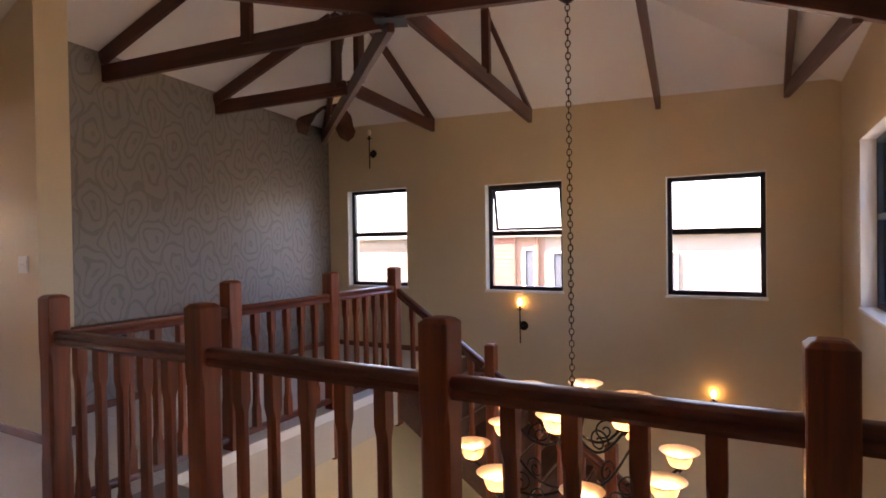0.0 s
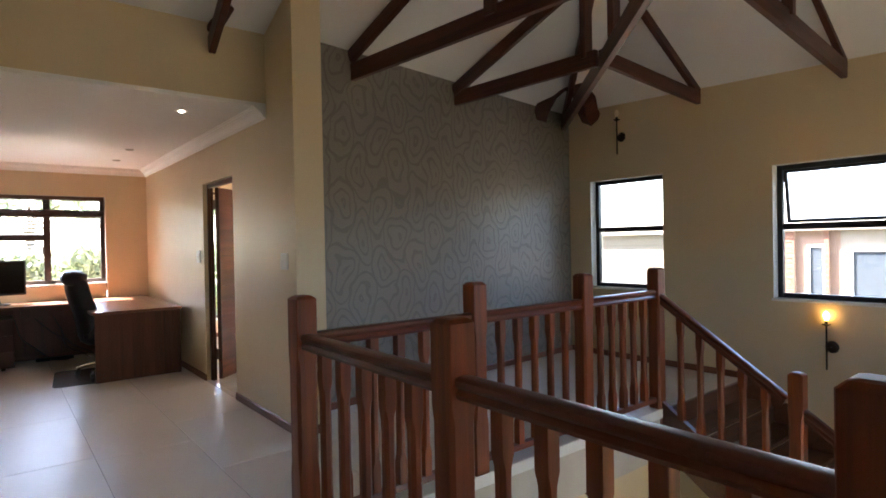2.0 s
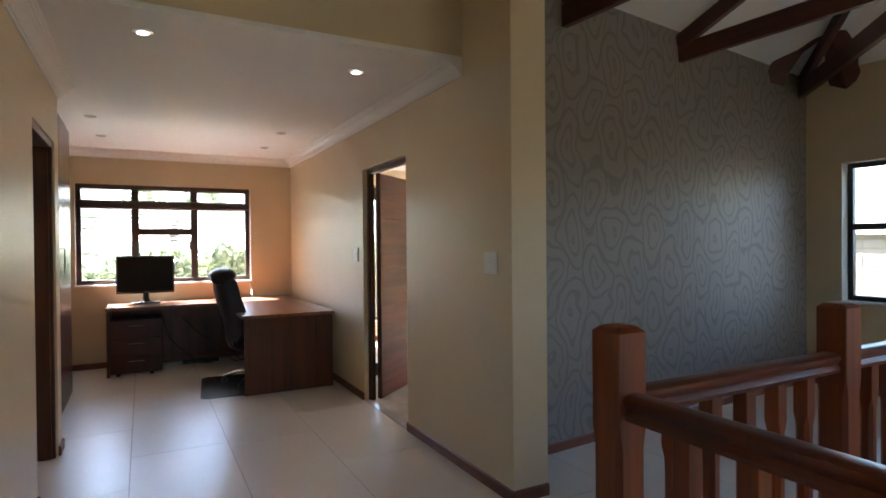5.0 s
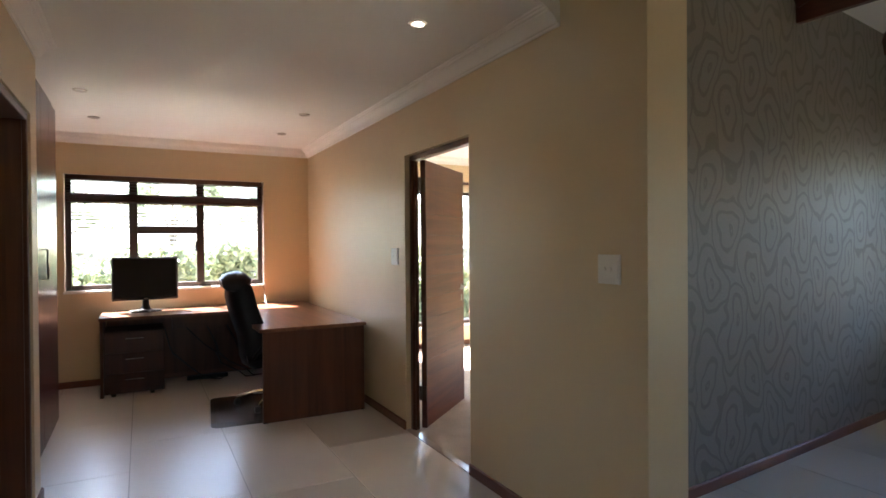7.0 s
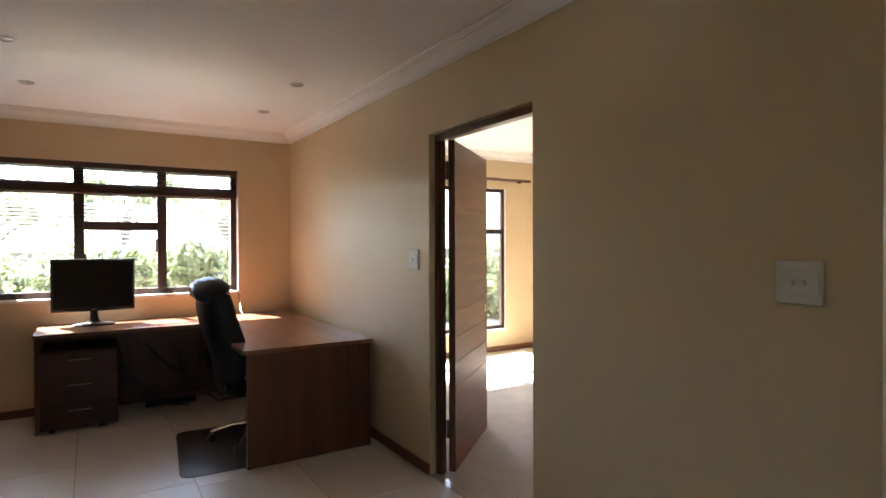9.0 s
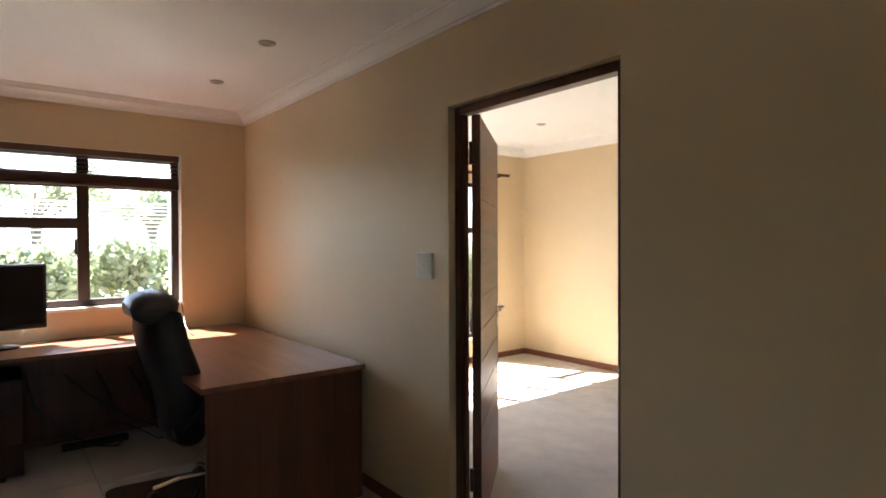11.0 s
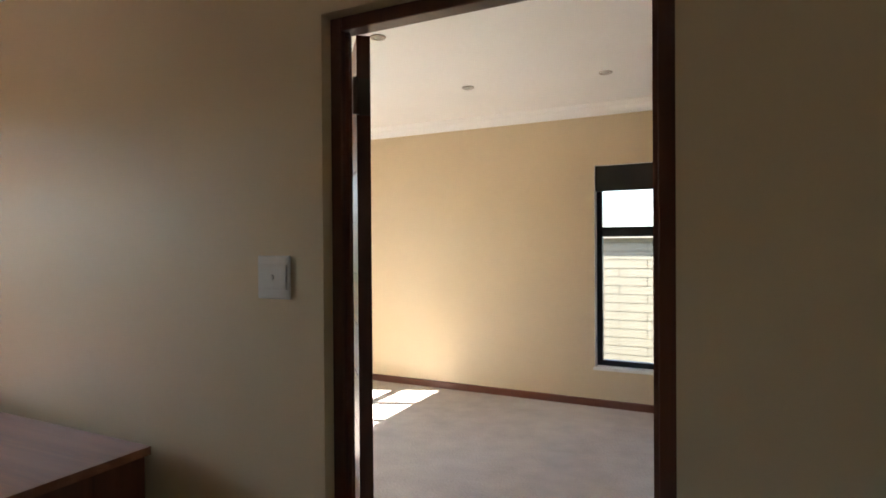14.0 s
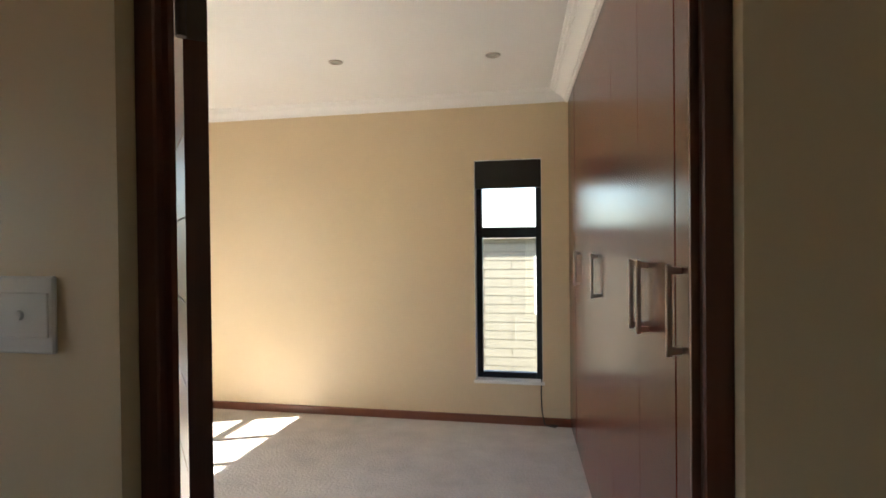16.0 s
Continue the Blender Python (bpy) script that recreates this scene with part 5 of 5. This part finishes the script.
# unseen slab, added to throw sunlight up onto the ceilings
tagged(part("terrace", block(-13.4, X_OFF - 0.46, -4.0, 12.0, -3.2, -0.25), M_BOUNCE), "unseen pale slab added to bounce sunlight up through the west windows", "terrace", kind="structure")


def hedge(name, x0, x1, y0, y1, z0, z1, count, seed, leaf=0.10, label="bushy green hedge with small leaves outside the windows"):
    """A clipped but uneven hedge: leaves spread over and inside bumpy clumps."""
    r = np.random.default_rng(seed)
    n_c = 150
    cx, cy = r.uniform(x0, x1, n_c), r.uniform(y0, y1, n_c)
    cz = r.uniform(z0, z1 - 0.25, n_c)
    rad = r.uniform(0.3, 0.6, n_c)
    idx = r.integers(0, n_c, count)
    d = r.normal(size=(count, 3))
    d /= np.linalg.norm(d, axis=1)[:, None]
    p = np.stack([cx, cy, cz], 1)[idx] + d * (rad[idx] * r.uniform(0.6, 1.05, count))[:, None]
    a = r.normal(size=(count, 3))
    a /= np.linalg.norm(a, axis=1)[:, None]
    b = np.cross(a, d + 0.3 * r.normal(size=(count, 3)))
    b /= np.linalg.norm(b, axis=1)[:, None] + 1e-6
    s = (leaf * r.uniform(0.5, 1.2, count))[:, None]
    v = np.stack([p - a * s, p + b * s * 0.45, p + a * s, p - b * s * 0.45], 1).reshape(-1, 3)
    me = bpy.data.meshes.new(name)
    me.from_pydata(v.tolist(), [], np.arange(count * 4).reshape(-1, 4).tolist())
    me.materials.append(M_GREEN_HAZED)
    ob = new(name, me)
    tagged(ob, label, "hedge", kind="stuff")
    return ob


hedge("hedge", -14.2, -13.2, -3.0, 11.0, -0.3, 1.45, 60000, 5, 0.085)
tagged(part("garden_bank", block(-40, -13.9, -30, 40, -3.2, 0.2), M_EARTH), "raised garden bank behind the hedge", "ground", kind="structure")
nb = thing("pale_roofed_house", pose(0, 0, 0), "pale low house with a sheet roof beyond the garden", "house")
part("wall", block(-30, -22.6, -12, 22, 0.2, 1.2), M_PALE, nb)
bm = bmesh.new()
for k in range(12):
    quad_box(bm, -22.5 - 0.42 * (k + 1), -22.5 - 0.42 * k, -12.4, 22.4, 1.2 + 0.15 * k, 1.24 + 0.15 * k)
part("roof", bm, M_ROOFPALE, nb)


def tree(x, y, z, h, seed):
    t = thing("tree", pose(x, y, z), "leafy garden tree with an uneven crown", "tree", group="trees behind the house")
    r = random.Random(seed)
    bm = tube([(0, 0, 0), (0.1, 0.05, h * 0.3), (0.0, 0.1, h * 0.6)], 0.16, 8)
    for k in range(6):
        a = r.uniform(0, 6.28)
        tube([(0, 0, h * (0.3 + 0.05 * k)), (0.6 * math.cos(a), 0.6 * math.sin(a), h * (0.5 + 0.05 * k)), (1.3 * math.cos(a), 1.3 * math.sin(a), h * (0.62 + 0.05 * k))], 0.06, 6, bm)
    part("trunk", bm, M_TWIG, t)
    rr = np.random.default_rng(seed)
    n = 3200
    c = rr.normal(size=(16, 3)) * np.array([0.9, 1.6, 0.30]) * h * 0.25 + np.array([0, 0, h * 0.78])
    idx = rr.integers(0, 16, n)
    p = c[idx] + rr.normal(size=(n, 3)) * h * 0.075
    a, b = rr.normal(size=(n, 3)), rr.normal(size=(n, 3))
    a *= 0.11 / np.linalg.norm(a, axis=1)[:, None]
    b *= 0.06 / np.linalg.norm(b, axis=1)[:, None]
    v = np.stack([p - a, p + b, p + a, p - b], 1).reshape(-1, 3)
    me = bpy.data.meshes.new("crown")
    me.from_pydata(v.tolist(), [], np.arange(n * 4).reshape(-1, 4).tolist())
    me.materials.append(M_GREEN_HAZED)
    ob = new("crown", me)
    ob.parent = t


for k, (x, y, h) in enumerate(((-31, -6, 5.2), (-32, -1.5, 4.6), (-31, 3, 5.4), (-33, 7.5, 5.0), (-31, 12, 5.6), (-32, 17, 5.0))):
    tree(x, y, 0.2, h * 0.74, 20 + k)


# the neighbouring house to the north
def masonry(parent, x0, x1, z0, z1, y, course, length, mat, back, seed):
    """Courses of bricks 6 mm proud of a joint bed."""
    part("joint_bed", block(x0, x1, y + 0.008, y + 0.25, z0, z1), back, parent)
    r = random.Random(seed)
    bm = bmesh.new()
    z, row = z0, 0
    while z < z1 - 0.01:
        x = x0 - (length / 2 if row % 2 else 0)
        while x < x1:
            a, b = max(x + 0.006, x0), min(x + length - 0.006, x1)
            if b - a > 0.02:
                quad_box(bm, a, b, y - r.uniform(0, 0.004), y + 0.008, z + 0.006, min(z + course - 0.006, z1))
            x += length
        z += course
        row += 1
    return tagged(part("brickwork", bm, mat, parent), kind="stuff")


YN = 12.0
nh = thing("neighbouring_house", pose(0, 0, 0), "neighbouring house of cream and red brick with dark windows", "house")
masonry(nh, -14.0, -4.35, -1.2, 1.48, YN, 0.145, 0.9, M_CREAM, M_CREAM_J, 1)
masonry(nh, -4.35, -3.72, -1.2, 1.48, YN - 0.05, 0.086, 0.235, M_BRICK, M_BRICK_J, 2)
part("wall", block(-3.72, -3.30, YN, YN + 0.25, -1.2, 1.48), M_PEACH, nh)
masonry(nh, -3.30, -3.23, -1.2, 1.48, YN - 0.05, 0.086, 0.235, M_BRICK, M_BRICK_J, 3)
part("wall", block(-3.23, -3.09, YN, YN + 0.25, -1.2, 1.48), M_PEACH, nh)
part("wall", block(-3.09, 6.0, YN, YN + 0.25, -1.2, 1.48), M_PALE, nh)
part("coping", block(-14.05, 6.05, YN - 0.10, YN + 0.30, 1.48, 1.54, 0.005), M_PALE, nh)
for x0, x1, z0, z1 in ((-3.50, -3.32, 0.0, 1.22), (-2.92, -2.50, 0.1, 1.15), (-0.98, -0.72, 0.0, 1.15), (-5.93, -5.25, 0.3, 1.15)):
    w = part("window", block(x0, x1, YN - 0.022, YN - 0.012, z0, z1), M_DARKWIN, nh)
    fr = bmesh.new()
    quad_box(fr, x0 - 0.04, x0, YN - 0.04, YN - 0.008, z0, z1)
    quad_box(fr, x1, x1 + 0.04, YN - 0.04, YN - 0.008, z0, z1)
    quad_box(fr, x0 - 0.04, x1 + 0.04, YN - 0.04, YN - 0.008, z1, z1 + 0.04)
    quad_box(fr, x0 - 0.04, x1 + 0.04, YN - 0.05, YN - 0.008, z0 - 0.05, z0)
    part("window_frame", fr, M_WHITE, w)

# ---- floor tiles, pieces of the floor ----
tagged(part("floor", block(X_OFF, X_EAST, -1.0, Y_SW, -0.012, -0.003), M_GROUT), "pale large-format floor tiles with thin joints", "floor", kind="structure")
floor_ob = bpy.data.objects["floor"]
tile_cache = {}


def tile(x0, x1, y0, y1, parent):
    key = (round(x1 - x0, 3), round(y1 - y0, 3))
    if key not in tile_cache:
        bm = block(0, key[0], 0, key[1], -0.003, 0.0, 0.001)
        me = bpy.data.meshes.new("tile")
        bm.to_mesh(me)
        bm.free()
        me.materials.append(M_TILE)
        tile_cache[key] = me
    o = new("tile", tile_cache[key])
    o.parent = parent
    o.location = (x0, y0, 0)


G = 0.002
rows = [(-1.0, -0.15), (-0.15, 0.455), (0.455, 1.06), (1.06, 1.665), (1.665, 2.27), (2.27, 2.865), (2.865, Y_SW)]
for r_i, (y0, y1) in enumerate(rows):
    x = X_OFF
    xb = [-6.51, -5.90, -6.51, -6.40, -6.95, -5.66, -6.2][r_i]
    cuts = [c for c in [xb + 1.2 * k for k in range(-4, 9)] if X_OFF + 0.05 < c < X_EAST - 0.05]
    cuts = [X_OFF] + cuts + [X_EAST]
    for a, b in zip(cuts, cuts[1:]):
        if y1 > Y_BAL + 0.06 and a > X_BAL:
            continue
        tile(a + G, b - G, y0 + G, y1 - G, floor_ob)
tagged(part("landing_floor", block(X_PAPER, X_BAL + 0.05, Y_SW, Y_NORTH, -0.012, -0.003), M_GROUT), "pale large-format tiles of the landing", "floor", kind="structure")
lf = bpy.data.objects["landing_floor"]
yy = [Y_SW + 0.61 * k for k in range(7)] + [Y_NORTH]
for r_i, (a, b) in enumerate(zip(yy, yy[1:])):
    c = -3.9 + (0.6 if r_i % 2 else 0)
    for x0, x1 in ((X_PAPER, c), (c, X_BAL + 0.05)):
        tile(x0 + G, x1 - G, a + G, b - G, lf)
